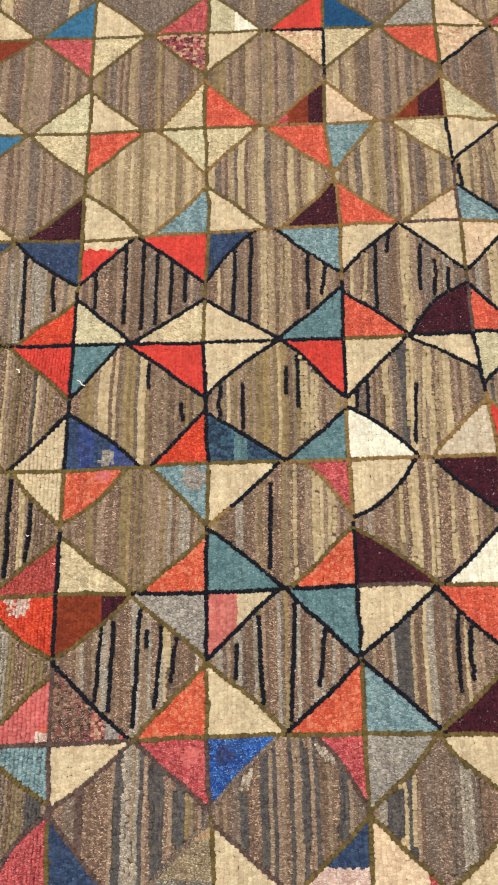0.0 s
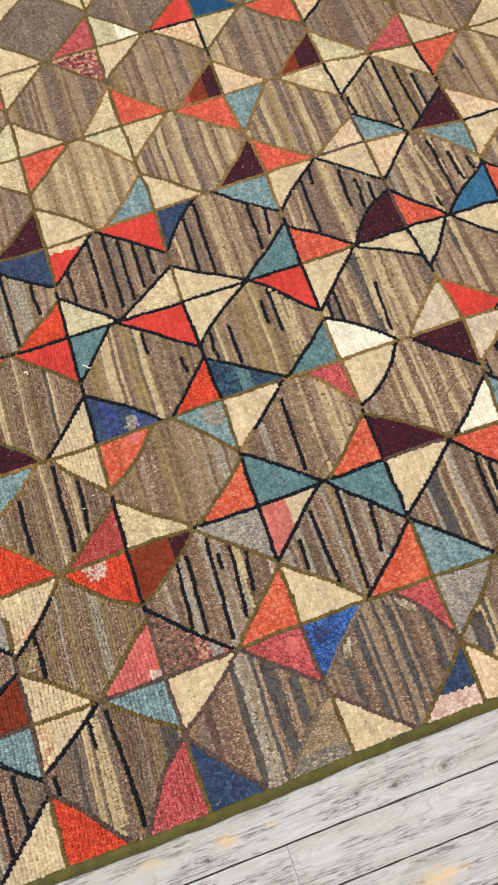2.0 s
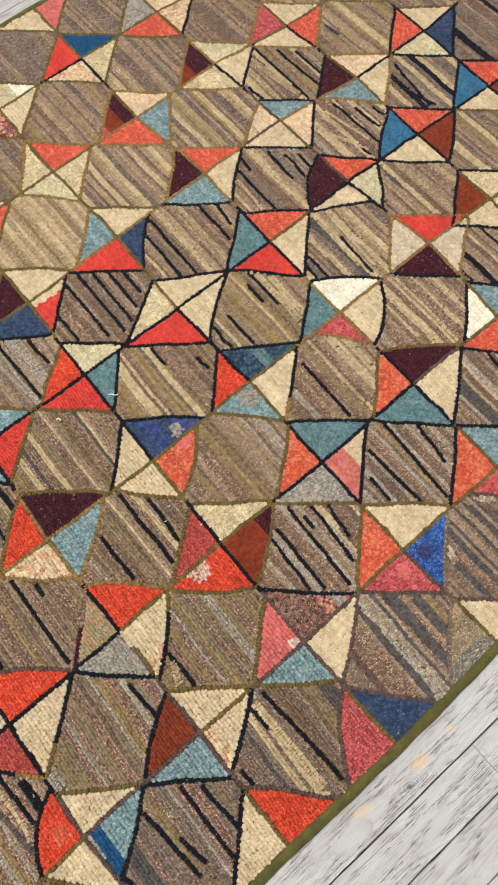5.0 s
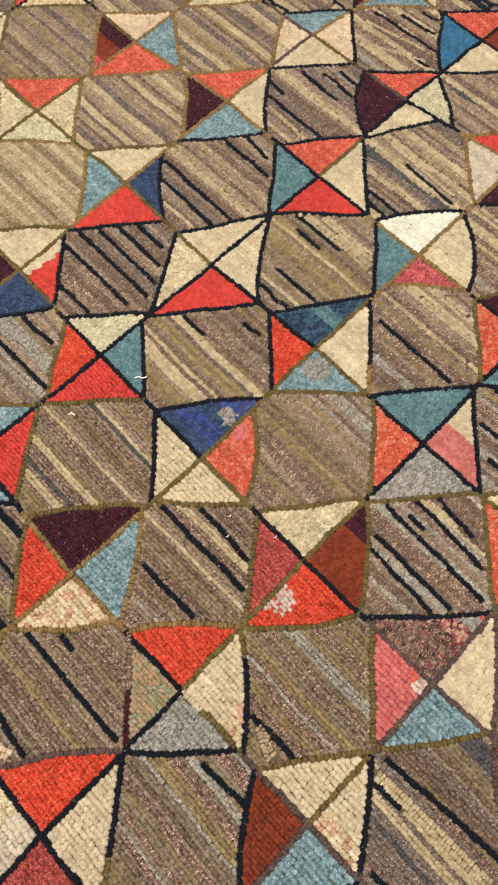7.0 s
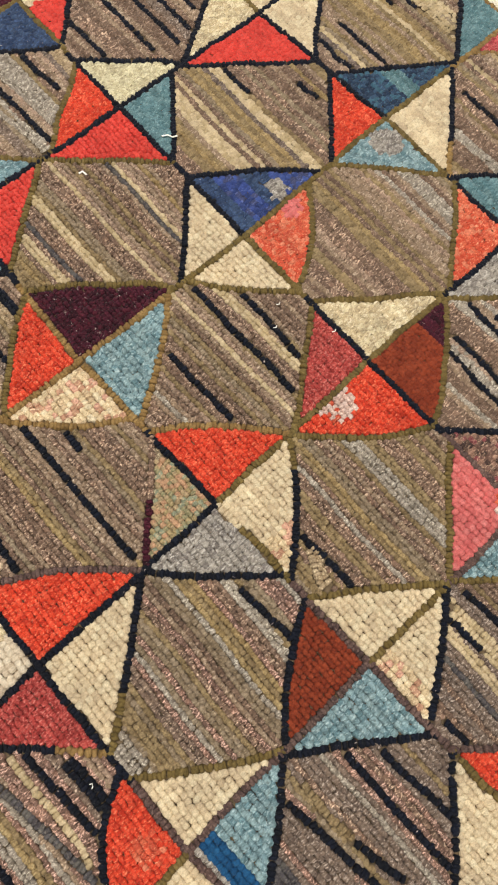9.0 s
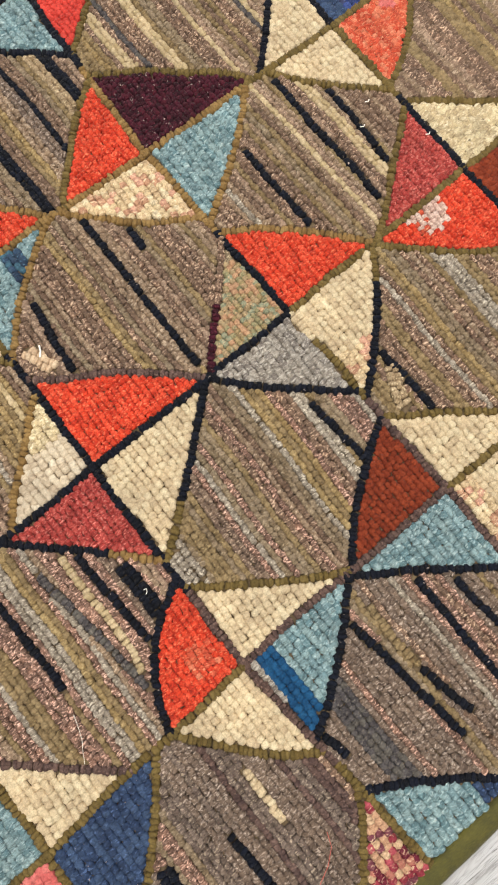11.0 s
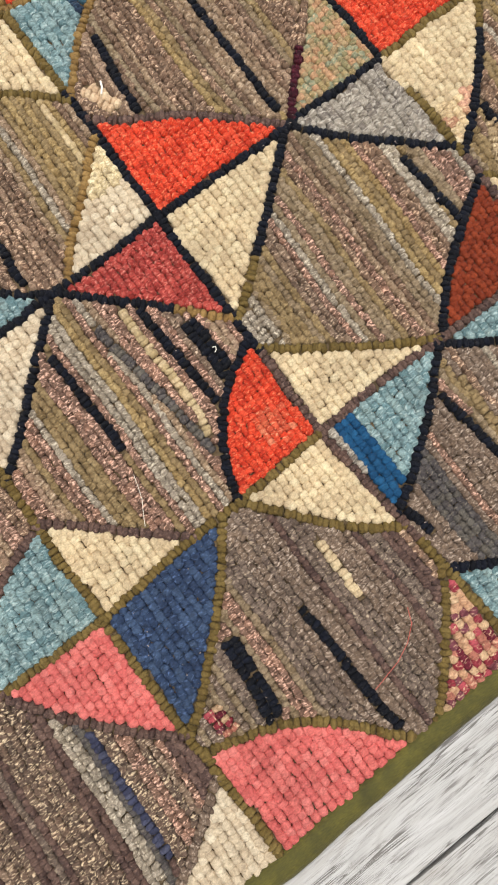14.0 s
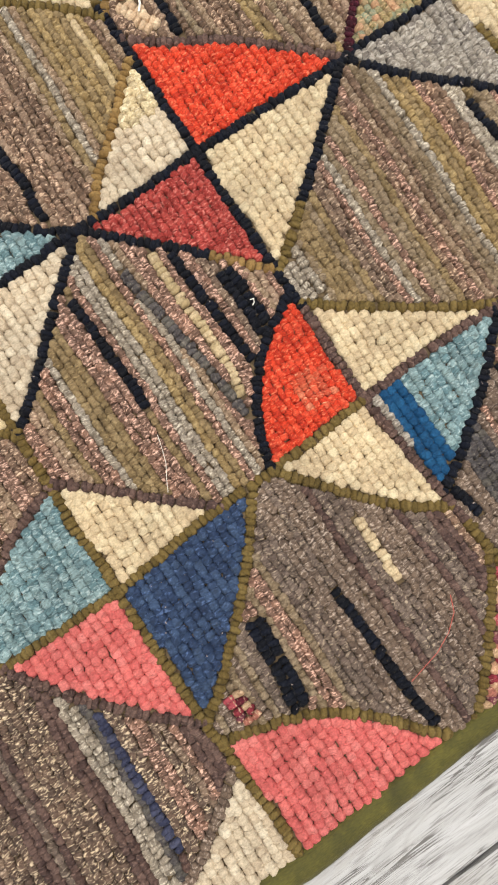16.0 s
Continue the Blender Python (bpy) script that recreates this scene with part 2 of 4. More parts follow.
def whitewash():
    """Whitewashed boards: pale grey with long dark grain, knots, rubbed ochre patches."""
    m, nt, bsdf = material("whitewashed_wood")
    tex = nt.nodes.new("ShaderNodeTexCoord")
    info = nt.nodes.new("ShaderNodeObjectInfo")
    shift = put(nt, "ShaderNodeVectorMath")
    shift.operation = "MULTIPLY_ADD"
    shift.inputs[1].default_value = (1, 1, 1)
    spread = put(nt, "ShaderNodeCombineXYZ")
    times = put(nt, "ShaderNodeMath")
    times.operation = "MULTIPLY"
    times.inputs[1].default_value = 37.0
    nt.links.new(info.outputs["Random"], times.inputs[0])
    for i in range(3):
        nt.links.new(times.outputs[0], spread.inputs[i])
    nt.links.new(tex.outputs["Object"], shift.inputs[0])
    nt.links.new(spread.outputs[0], shift.inputs[2])
    place = shift.outputs[0]

    def stretched(scale, along, detail, distort=0.0, rough=0.6):
        mp = put(nt, "ShaderNodeMapping", Scale=(along, 1.0, 1.0))
        nt.links.new(place, mp.inputs["Vector"])
        n = put(nt, "ShaderNodeTexNoise", Scale=scale, Detail=detail, Distortion=distort, Roughness=rough)
        nt.links.new(mp.outputs[0], n.inputs["Vector"])
        return n.outputs["Fac"]

    geo = nt.nodes.new("ShaderNodeNewGeometry")

    def near(x, y, wide, deep):
        """1 at a place on the floor, falling to 0 at an ellipse round it."""
        mp = put(nt, "ShaderNodeMapping", Location=(-x / wide, -y / deep, 0), Scale=(1 / wide, 1 / deep, 0))
        nt.links.new(geo.outputs["Position"], mp.inputs["Vector"])
        n = put(nt, "ShaderNodeVectorMath")
        n.operation = "LENGTH"
        nt.links.new(mp.outputs[0], n.inputs[0])
        return n.outputs["Value"]

    def near_knots(source):
        """The growth lines bulge round each knot."""
        for x, y, size in EYES:
            bulge = ramp(nt, near(x, y, size * 2.6, size * 1.9), [(0.0, (0.34, 0.34, 0.34, 1)), (0.35, (0.16, 0.16, 0.16, 1)), (1.0, (0, 0, 0, 1))])
            n = put(nt, "ShaderNodeMath")
            n.operation = "ADD"
            nt.links.new(source, n.inputs[0])
            nt.links.new(bulge, n.inputs[1])
            source = n.outputs[0]
        return source

    grain = stretched(900.0, 0.022, 7.0, 0.35, 0.72)
    streak = stretched(110.0, 0.05, 4.0, 0.3)
    crack = stretched(330.0, 0.040, 3.0, 0.5)
    fine_crack = stretched(800.0, 0.026, 2.0, 0.4)
    open_here = stretched(50.0, 0.30, 2.0)
    rings = near_knots(stretched(15.0, 0.16, 2.5, 0.7, 0.45))
    patch = stretched(45.0, 0.5, 4.0, 0.5)
    colour = ramp(nt, streak, [(0.30, srgb("a4a3a3")), (0.5, srgb("adadae")), (0.72, srgb("b7b7b9"))])
    blotch = stretched(32.0, 0.35, 4.0, 0.8)
    wash = ramp(nt, blotch, [(0.30, (0.85, 0.82, 0.78, 1)), (0.44, (0.97, 0.965, 0.96, 1)), (0.58, (1.0, 1.0, 1.0, 1)), (0.70, (1.05, 1.05, 1.06, 1))])
    colour = blend(nt, 1.0, colour, wash, "MULTIPLY")
    lines = ramp(nt, grain, [(0.36, (0.66, 0.65, 0.64, 1)), (0.46, (0.98, 0.98, 0.98, 1)), (0.58, (1.08, 1.08, 1.08, 1))])
    worn = ramp(nt, open_here, [(0.42, (0.35, 0.35, 0.35, 1)), (0.60, (0.85, 0.85, 0.85, 1))])
    colour = blend(nt, worn, colour, blend(nt, 1.0, colour, lines, "MULTIPLY"))
    for period, dark, much in ((0.030, 0.68, 0.42), (0.011, 0.78, 0.7)):
        ring = put(nt, "ShaderNodeMath")
        ring.operation = "PINGPONG"
        nt.links.new(rings, ring.inputs[0])
        ring.inputs[1].default_value = period
        curve = ramp(nt, ring.outputs[0], [(0.0, (dark, dark * 0.985, dark * 0.97, 1)), (period * 0.08, (dark, dark * 0.985, dark * 0.97, 1)), (period * 0.3, (1, 1, 1, 1))])
        shown = ramp(nt, patch, [(0.40, (0.12, 0.12, 0.12, 1)), (0.56, (much, much, much, 1))])
        colour = blend(nt, shown, colour, blend(nt, 1.0, colour, curve, "MULTIPLY"))
    for source, half, much, mask in ((fine_crack, 0.014, 0.45, (0.32, 0.50)), (crack, 0.016, 0.95, (0.47, 0.55))):
        thin = ramp(nt, source, [(0.46 - 2 * half, (0, 0, 0, 1)), (0.46 - half, (much, much, much, 1)), (0.46 + half, (much, much, much, 1)), (0.46 + 2 * half, (0, 0, 0, 1))])
        where = ramp(nt, open_here, [(mask[0], (0, 0, 0, 1)), (mask[1], (1, 1, 1, 1))])
        colour = blend(nt, blend(nt, 1.0, thin, where, "MULTIPLY"), colour, srgb("5a5755"))

    def uneven(distance, much):
        n = put(nt, "ShaderNodeMath")
        n.operation = "MULTIPLY_ADD"
        nt.links.new(patch, n.inputs[0])
        n.inputs[1].default_value = much
        more = put(nt, "ShaderNodeMath")
        more.operation = "SUBTRACT"
        nt.links.new(distance, more.inputs[0])
        more.inputs[1].default_value = much / 2
        nt.links.new(more.outputs[0], n.inputs[2])
        return n.outputs[0]

    for x, y, size in EYES:
        d = uneven(near(x, y, size * 1.5, size), 0.5)
        turn = put(nt, "ShaderNodeMath")
        turn.operation = "PINGPONG"
        nt.links.new(d, turn.inputs[0])
        turn.inputs[1].default_value = 0.17
        eye = ramp(nt, turn.outputs[0], [(0.0, (0.66, 0.65, 0.64, 1)), (0.04, (0.70, 0.69, 0.68, 1)), (0.12, (1, 1, 1, 1))])
        fade = ramp(nt, d, [(0.25, (0.9, 0.9, 0.9, 1)), (0.9, (0, 0, 0, 1))])
        colour = blend(nt, fade, colour, blend(nt, 1.0, colour, eye, "MULTIPLY"))
        pip = ramp(nt, d, [(0.13, (0.42, 0.40, 0.38, 1)), (0.26, (1, 1, 1, 1))])
        colour = blend(nt, 1.0, colour, pip, "MULTIPLY")
    # ochre patches where the whitewash has rubbed through
    for x, y, wide, deep, much in OCHRE:
        spot = ramp(nt, uneven(near(x, y, wide, deep), 2.4), [(0.35, (much, much, much, 1)), (1.05, (0, 0, 0, 1))])
        colour = blend(nt, spot, colour, srgb("c6a679"))
    nt.links.new(colour, bsdf.inputs["Base Color"])
    bsdf.inputs["Roughness"].default_value = 0.5
    bump = put(nt, "ShaderNodeBump", Strength=0.35, Distance=0.001)
    nt.links.new(grain, bump.inputs["Height"])
    nt.links.new(bump.outputs["Normal"], bsdf.inputs["Normal"])
    return m


def plaster(name, code):
    m, nt, bsdf = material(name)
    tex = nt.nodes.new("ShaderNodeTexCoord")
    n = put(nt, "ShaderNodeTexNoise", Scale=6.0, Detail=6.0)
    nt.links.new(tex.outputs["Object"], n.inputs["Vector"])
    r, g, b, _ = srgb(code)
    nt.links.new(ramp(nt, n.outputs["Fac"], [(0.3, (r * 0.93, g * 0.93, b * 0.92, 1)), (0.7, (r, g, b, 1))]), bsdf.inputs["Base Color"])
    bsdf.inputs["Roughness"].default_value = 0.8
    return m


BURLAP, TWILL, WOOD = burlap(), twill(), whitewash()
WALL_PAINT, CEILING_PAINT = plaster("wall_paint", "d8d0c0"), plaster("ceiling_paint", "e6e2d8")
LINT = material("white_lint")[0]
LINT.node_tree.nodes["Principled BSDF"].inputs["Base Color"].default_value = (0.85, 0.82, 0.75, 1)
RED_THREAD = material("red_thread")[0]
RED_THREAD.node_tree.nodes["Principled BSDF"].inputs["Base Color"].default_value = (0.45, 0.09, 0.07, 1)
SUBFLOOR = material("dark_gap")[0]
SUBFLOOR.node_tree.nodes["Principled BSDF"].inputs["Base Color"].default_value = (0.055, 0.048, 0.042, 1)


# ---------------------------------------------------------------- the room
def part(name, bm, mat, parent=None, label=""):
    me = bpy.data.meshes.new(name)
    bm.to_mesh(me)
    bm.free()
    for one in mat if isinstance(mat, (list, tuple)) else [mat]:
        me.materials.append(one)
    ob = new(name, me)
    ob.parent = parent
    return tagged(ob, label)


def slab(x0, y0, z0, x1, y1, z1, bevel=0.0):
    bm = bmesh.new()
    bmesh.ops.create_cube(bm, size=1.0, matrix=Matrix.Translation(((x0 + x1) / 2, (y0 + y1) / 2, (z0 + z1) / 2)) @ Matrix.Diagonal((x1 - x0, y1 - y0, z1 - z0, 1)))
    if bevel:
        bmesh.ops.bevel(bm, geom=bm.edges[:], offset=bevel, segments=1, affect="EDGES")
    return bm


S = 0.18  # side of one block of the rug
ROOM = (-2.9, -2.2, 2.9, 3.4)
HIGH = 2.6
x0, y0, x1, y1 = ROOM
floor = tagged(part("floor", slab(x0, y0, -0.06, x1, y1, -0.013), SUBFLOOR), "whitewashed narrow wooden board floor with worn ochre patches", "floor", kind="structure")
for name, box in (("wall_south", (x0 - 0.1, y0 - 0.1, -0.06, x1 + 0.1, y0, HIGH)), ("wall_north", (x0 - 0.1, y1, -0.06, x1 + 0.1, y1 + 0.1, HIGH)),
                  ("wall_west", (x0 - 0.1, y0, -0.06, x0, y1, HIGH)), ("wall_east", (x1, y0, -0.06, x1 + 0.1, y1, HIGH))):
    tagged(part(name, slab(*box), WALL_PAINT), "plain off-white painted room wall", "wall", kind="structure")
tagged(part("ceiling", slab(x0 - 0.1, y0 - 0.1, HIGH, x1 + 0.1, y1 + 0.1, HIGH + 0.1), CEILING_PAINT), "plain white painted room ceiling", "ceiling", kind="structure")


# ---------------------------------------------------------------- the rug: its pattern
# A block's corner knots lie on a slightly uneven grid. Each line: column, row, shift east, shift north (hundredths of a block);
# the four patches round the knot: north-west, north-east, south-west, south-east, each as wools[:curve[:outline[:legs]]]
# (wools from west to east, / from north to south, *spot; curve in hundredths, outwards positive; outline yarn; lengths along the two seams); then the outline of the
# four half seams that leave it: east, north, west, south.
KNOTS = """
-4 1 -6 -7 t:14:m:42,38 c:2:m:41,39 K:3:m:40,47 v:4:o:52,47 oooo
-4 0 -2 -1 L:0:d:49,32 K:12:o:57,40 c c oooo
-4 2 -6 -6 b t:0:k b L:0:k kkko
-4 3 -8 -5 o t c t oooo
-3 0 0 4 F/F/F:-4:o:37,38 ttv:2:k:45,35 c c oooo
-3 1 -10 1 o*S:14:k:37,41 c:-3:o:55,37 c:6:o:36,43 eUUtttttttt:5:k:53,38 mmom
-3 2 -10 -3 b/L:2:a:40,39 o:2:m:58,46 m:0:kka:46,46 c:0:kko:58,48 kkkk
-3 3 -10 -4 o o:4:a c ttDtt:-5:a aaoo
-2 0 -2 7 c:2:k:50,48 o:3:m:46,49 c c ooom
-2 1 -5 4 n:3:k:51,38 c:0:o:51,38 t:-2:k:54,40 fccc:3:k:50,35 ommm
-2 2 -8 0 Z/x/x/x:-2:ppii:42,44 o:5:a:48,46 e:3:k:44,44 c/c/c/f/f:3:okkk:48,48 o,k,k,cccooooooo
-2 3 -11 -5 o:3:o:43,44 p:4:o:59,47 f:4:a:46,40 t:6:a:55,43 aaaa
-2 4 -6 -3 c t:0:o t:0:k r:0:o kkkk
-2 5 -4 -11 c c:0:o c v:0:o oooo
-2 6 -2 -9 c c:0:o u u:0:o oooo
-2 7 -2 -9 u c:3:o n n:0:o oooo
-1 0 0 8 k:8:m:45,54 v:0:m:43,55 c c ooom
-1 1 -4 5 K~j:0:o:49,45 zzzFek:-2:k:55,52 t:2:o:49,37 c:4:m:56,41 mmmm
-1 2 -6 5 m:0:o:52,40 b:0:o:56,41 o*j+@48,11:4:o:55,45 nnnpp:4:o:55,44 okok
-1 3 -5 -5 c:0:k:43,45 vQvQQ*e@57,18:4:k:56,45 c:4:o:39,41 S*K@63,10:4:o:46,40 okoo
-1 4 -4 -4 o:0:o:46,38 G:3:k:45,39 r:0:o:52,45 T:0:k:37,44 kkkk
-1 5 -2 -12 p:-2:o c:3:o v:4:k:54,41 c/r/r/r:0:k:43,41 oooo
-1 6 -2 -9 G:0:o c:-2:o b:3:o s:-2:o oooo
-1 7 -2 -9 u:0:o c:3:o k:0:o b:0:o oooo
-1 8 0 -14 c c c c oooo
0 0 8 13 x/Z/Z/y:3:d c:0:m c c oooo
0 1 2 9 S:0:o:49,49 c:0:o:55,49 k*K:0:m:49,45 B*Q:-2:d:49,45 ooom
0 2 1 5 S:-2:o:49,43 T:2:k:57,46 e:0:o:55,46 MMccc:-3:k:53,47 kkkk
0 3 2 0 o:3:k:43,42 DDTDDD:2:k:59,40 t*e+:-2:o:45,47 c:2:kka:53,49 okoo
0 4 -3 -3 b:0:k:57,38 c:0:k:63,37 r:0:k:59,46 c:-3:k:59,46 kokk
0 5 1 -6 t:-2:a c:0:o r:0:k:57,47 v:-4:k:38,45 aoao
0 6 -3 -5 b:0:a:39,50 s:-2:a:50,47 G:-3:a:41,48 b:0:a:46,44 oooo
0 7 -1 -5 k:-2:o GW:0:o F:3:o c:0:o oooo
0 8 2 -13 c c c f oooo
1 0 10 16 v/v/j:0:o PPPk:2:o c c oooo
1 1 9 11 S:0:k:55,47 t:0:k:55,48 k:-6:m:34,48 e:4:o:48,49 oooo
1 2 8 9 S:0:o:48,42 p:4:o:59,41 T:0:k:50,50 c:0:k:58,48 mkkk
1 3 7 1 T:0:k:49,40 W:4:k:52,42 k:-4:a:36,42 c:10:k:49,43 aaaa
1 4 6 -1 T:0:k:51,45 s:0:k:52,41 r:0:k:48,49 c:0:k:50,50 okkk
1 5 9 -1 p:-2:a s:-2:a t:2:k:55,43 c:-3:k:47,44 aaaa
1 6 -1 -3 knp:0:a:46,44 P:0:a:46,45 s:0:a:52,49 t:0:a:42,50 aoaa
1 7 1 -3 r:0:o U:0:o f:-2:o b:0:o ookk
1 8 3 -12 c c c K oooo
2 0 8 14 c c c c oooo
2 1 7 9 p:0:o c c:4:o c oooo
2 2 11 9 W:0:k:42,43 t:0:k s:4:k s oooo
2 3 18 4 L:4:a r:0:a p:4:k L:0:a aaaa
2 4 7 3 p:10:k:48,43 s:0:k:40,43 c:0:k:51,32 G:4:k:37,43 kmkk
2 5 6 2 bP:0:a:48,33 t:0:k:43,34 c:-2:k:51,45 P:0:k:42,46 ammo
2 6 2 2 np:0:a G:0:a b:4:a c:0:k aaak
2 7 0 -1 e:3:o P:0:o s:5:o f:-2:k oooo
2 8 0 -11 c c c P oooo
3 3 -4 2 n:0:k b:0:k c:0:k b oooo
3 4 -3 2 u:4:k s:0:k c:3:k n:4:k kkkk
3 5 0 -6 p:0:k P:0:a t:-2:a c:0:a koao
3 6 -8 -6 k:0:a c:0:a c:0:a s:0:a oook
4 4 -6 0 u:0:k s:0:k c n kkkk
4 5 -4 -4 s:0:k c G:0:k v:0:k kkkk
"""
# Seam points that lie off the middle between two knots: h or v, column, row, share of the way
MIDS = """
h -3 2 .62
h -4 1 .6
v -3 1 .36
v -4 0 .4
v -4 1 .31
v -3 2 .60
"""
# Stripes of each block's field from west to east, one letter a yarn
FIELDS = """
-1 4 hhhhiihhihhhhdhhhhhdhdhh
-1 3 iiiqqqqhyyhyhqqqqvyqhiqiqhhhhqhhqqq
-2 4 hhdhhdhhhhdqwhhwwqihvll
-2 3 qqqqqiyigiiyyqqiiiyhqhqihgyhhqhiii
0 4 hiyhhdhhhhylhhlhhhhhlhhh
1 4 iiyhhhdhdhhhylhhdvhhwhdh
2 4 hhwhyyhiyhhiyhhyhhhyh
0 3 qhhhqvyqhhhqhqqqhqyqqhqyqqiihhhhqhq
1 3 yhvhhhyhdgylhyhlyihlivhl
2 3 hhghhhlhhyhhlhhhihlhh
-1 2 hhhiiiqqhhihihqqhqhqhhhqhwhhwwhhqq
-2 2 hhiihwhhqhiihqhqhhyhqhiiyhqhhhhhhh
0 2 hhqqhhhwwhhihqiihiqqiyhihyyyhyyhhhh
1 2 hhhwhhiihhqqiyyhiyhiiiyhiihyhhqhhhh
2 2 hkhhkhhhyhhkhhyhkh
-1 1 hhhihhwhhhhwhhihiiwwhwiiwyhhhihhehh
-2 1 qqqqiqiiiqqiwiqqqihiqwwqqiiqqiqhhh
0 1 vhwwvhwwvhhwqhiiwvqiiwhiwhwiiwhvwhh
1 1 hvlihwgglhywhvhhyhhhihh
-1 0 ddiiddmmihiiihggwhwghiggihhggqhhgdd
0 0 ddhhhddgghigghghhighgihghhhigghdddd
1 0 hwggyghddssvwwvhiihh
-2 0 ddididgdydyydiqhhdhqqdggdh
-3 0 dddddgggdIddddIqdiddwdIIiIdddqdddd
-4 0 d3dd3d3vII3I3vvddvddmvvdddmvvmiII
-5 0 mdsmdqmdms555mvm5555mmwgm55I5sImmd
-5 1 hhihhqhhiIihhhqhhhIhhhhqhhiIhhIIii
-5 2 hhqhhihhlhhiqhhhihqhhihhhqlhhihhhi
-4 1 IIhhqIwqqqIIqIwwqIwhIIIIIIsIIhhI
-3 1 wwwqqqqqsIwqIqqiIhqqwqqIihwqqqIIww
-4 2 hhhhihhqqhiihiiihiiihihqwhqqqqyqhh
-3 2 iiiihhhqhiihiqiqhhqhhihqqhiihqhhh
-3 3 dqhqyqkdhqkhqhdkhqlkhh
-4 3 hhqkhhyqkhhdqh
0 5 lyvhlvyhlyvhlhyhlyhlii
-1 5 lyylqlylylqlylylyqlylyl
1 5 qyqhlvyhqlvhqyhvhlyvhl
2 5 hyyqlhvhyqqhqqhyvhqhh
-2 5 hhhvhhhhvhhhdhh
-2 6 hhqhhvhqhhhvhlhh
-1 6 hqhvhhlhvhqhhhvhhq
0 6 hqqhhhlhhqhhvhqqhh
1 6 lyhlhvhhvhhvhhdh
2 6 hhvhihhvhhihhqhh
-1 7 vdvvdvvdvvdv
-2 7 vdyidvvdvydv
0 7 dvvshvdvvshd
1 7 hhvhhdvhhshh
2 7 hqqhhhlhqhh
3 5 hqhhqhlhqyqhhhqh
3 4 hidyhkvhdyvkyhvdyh
4 4 dvhkdhvdhhkvhdh
3 3 hqdydhhqyhdhhqhh
4 3 hhdhlhqhkvhhlhhdhqhh
3 6 hhlhqhhvhhlh
"""
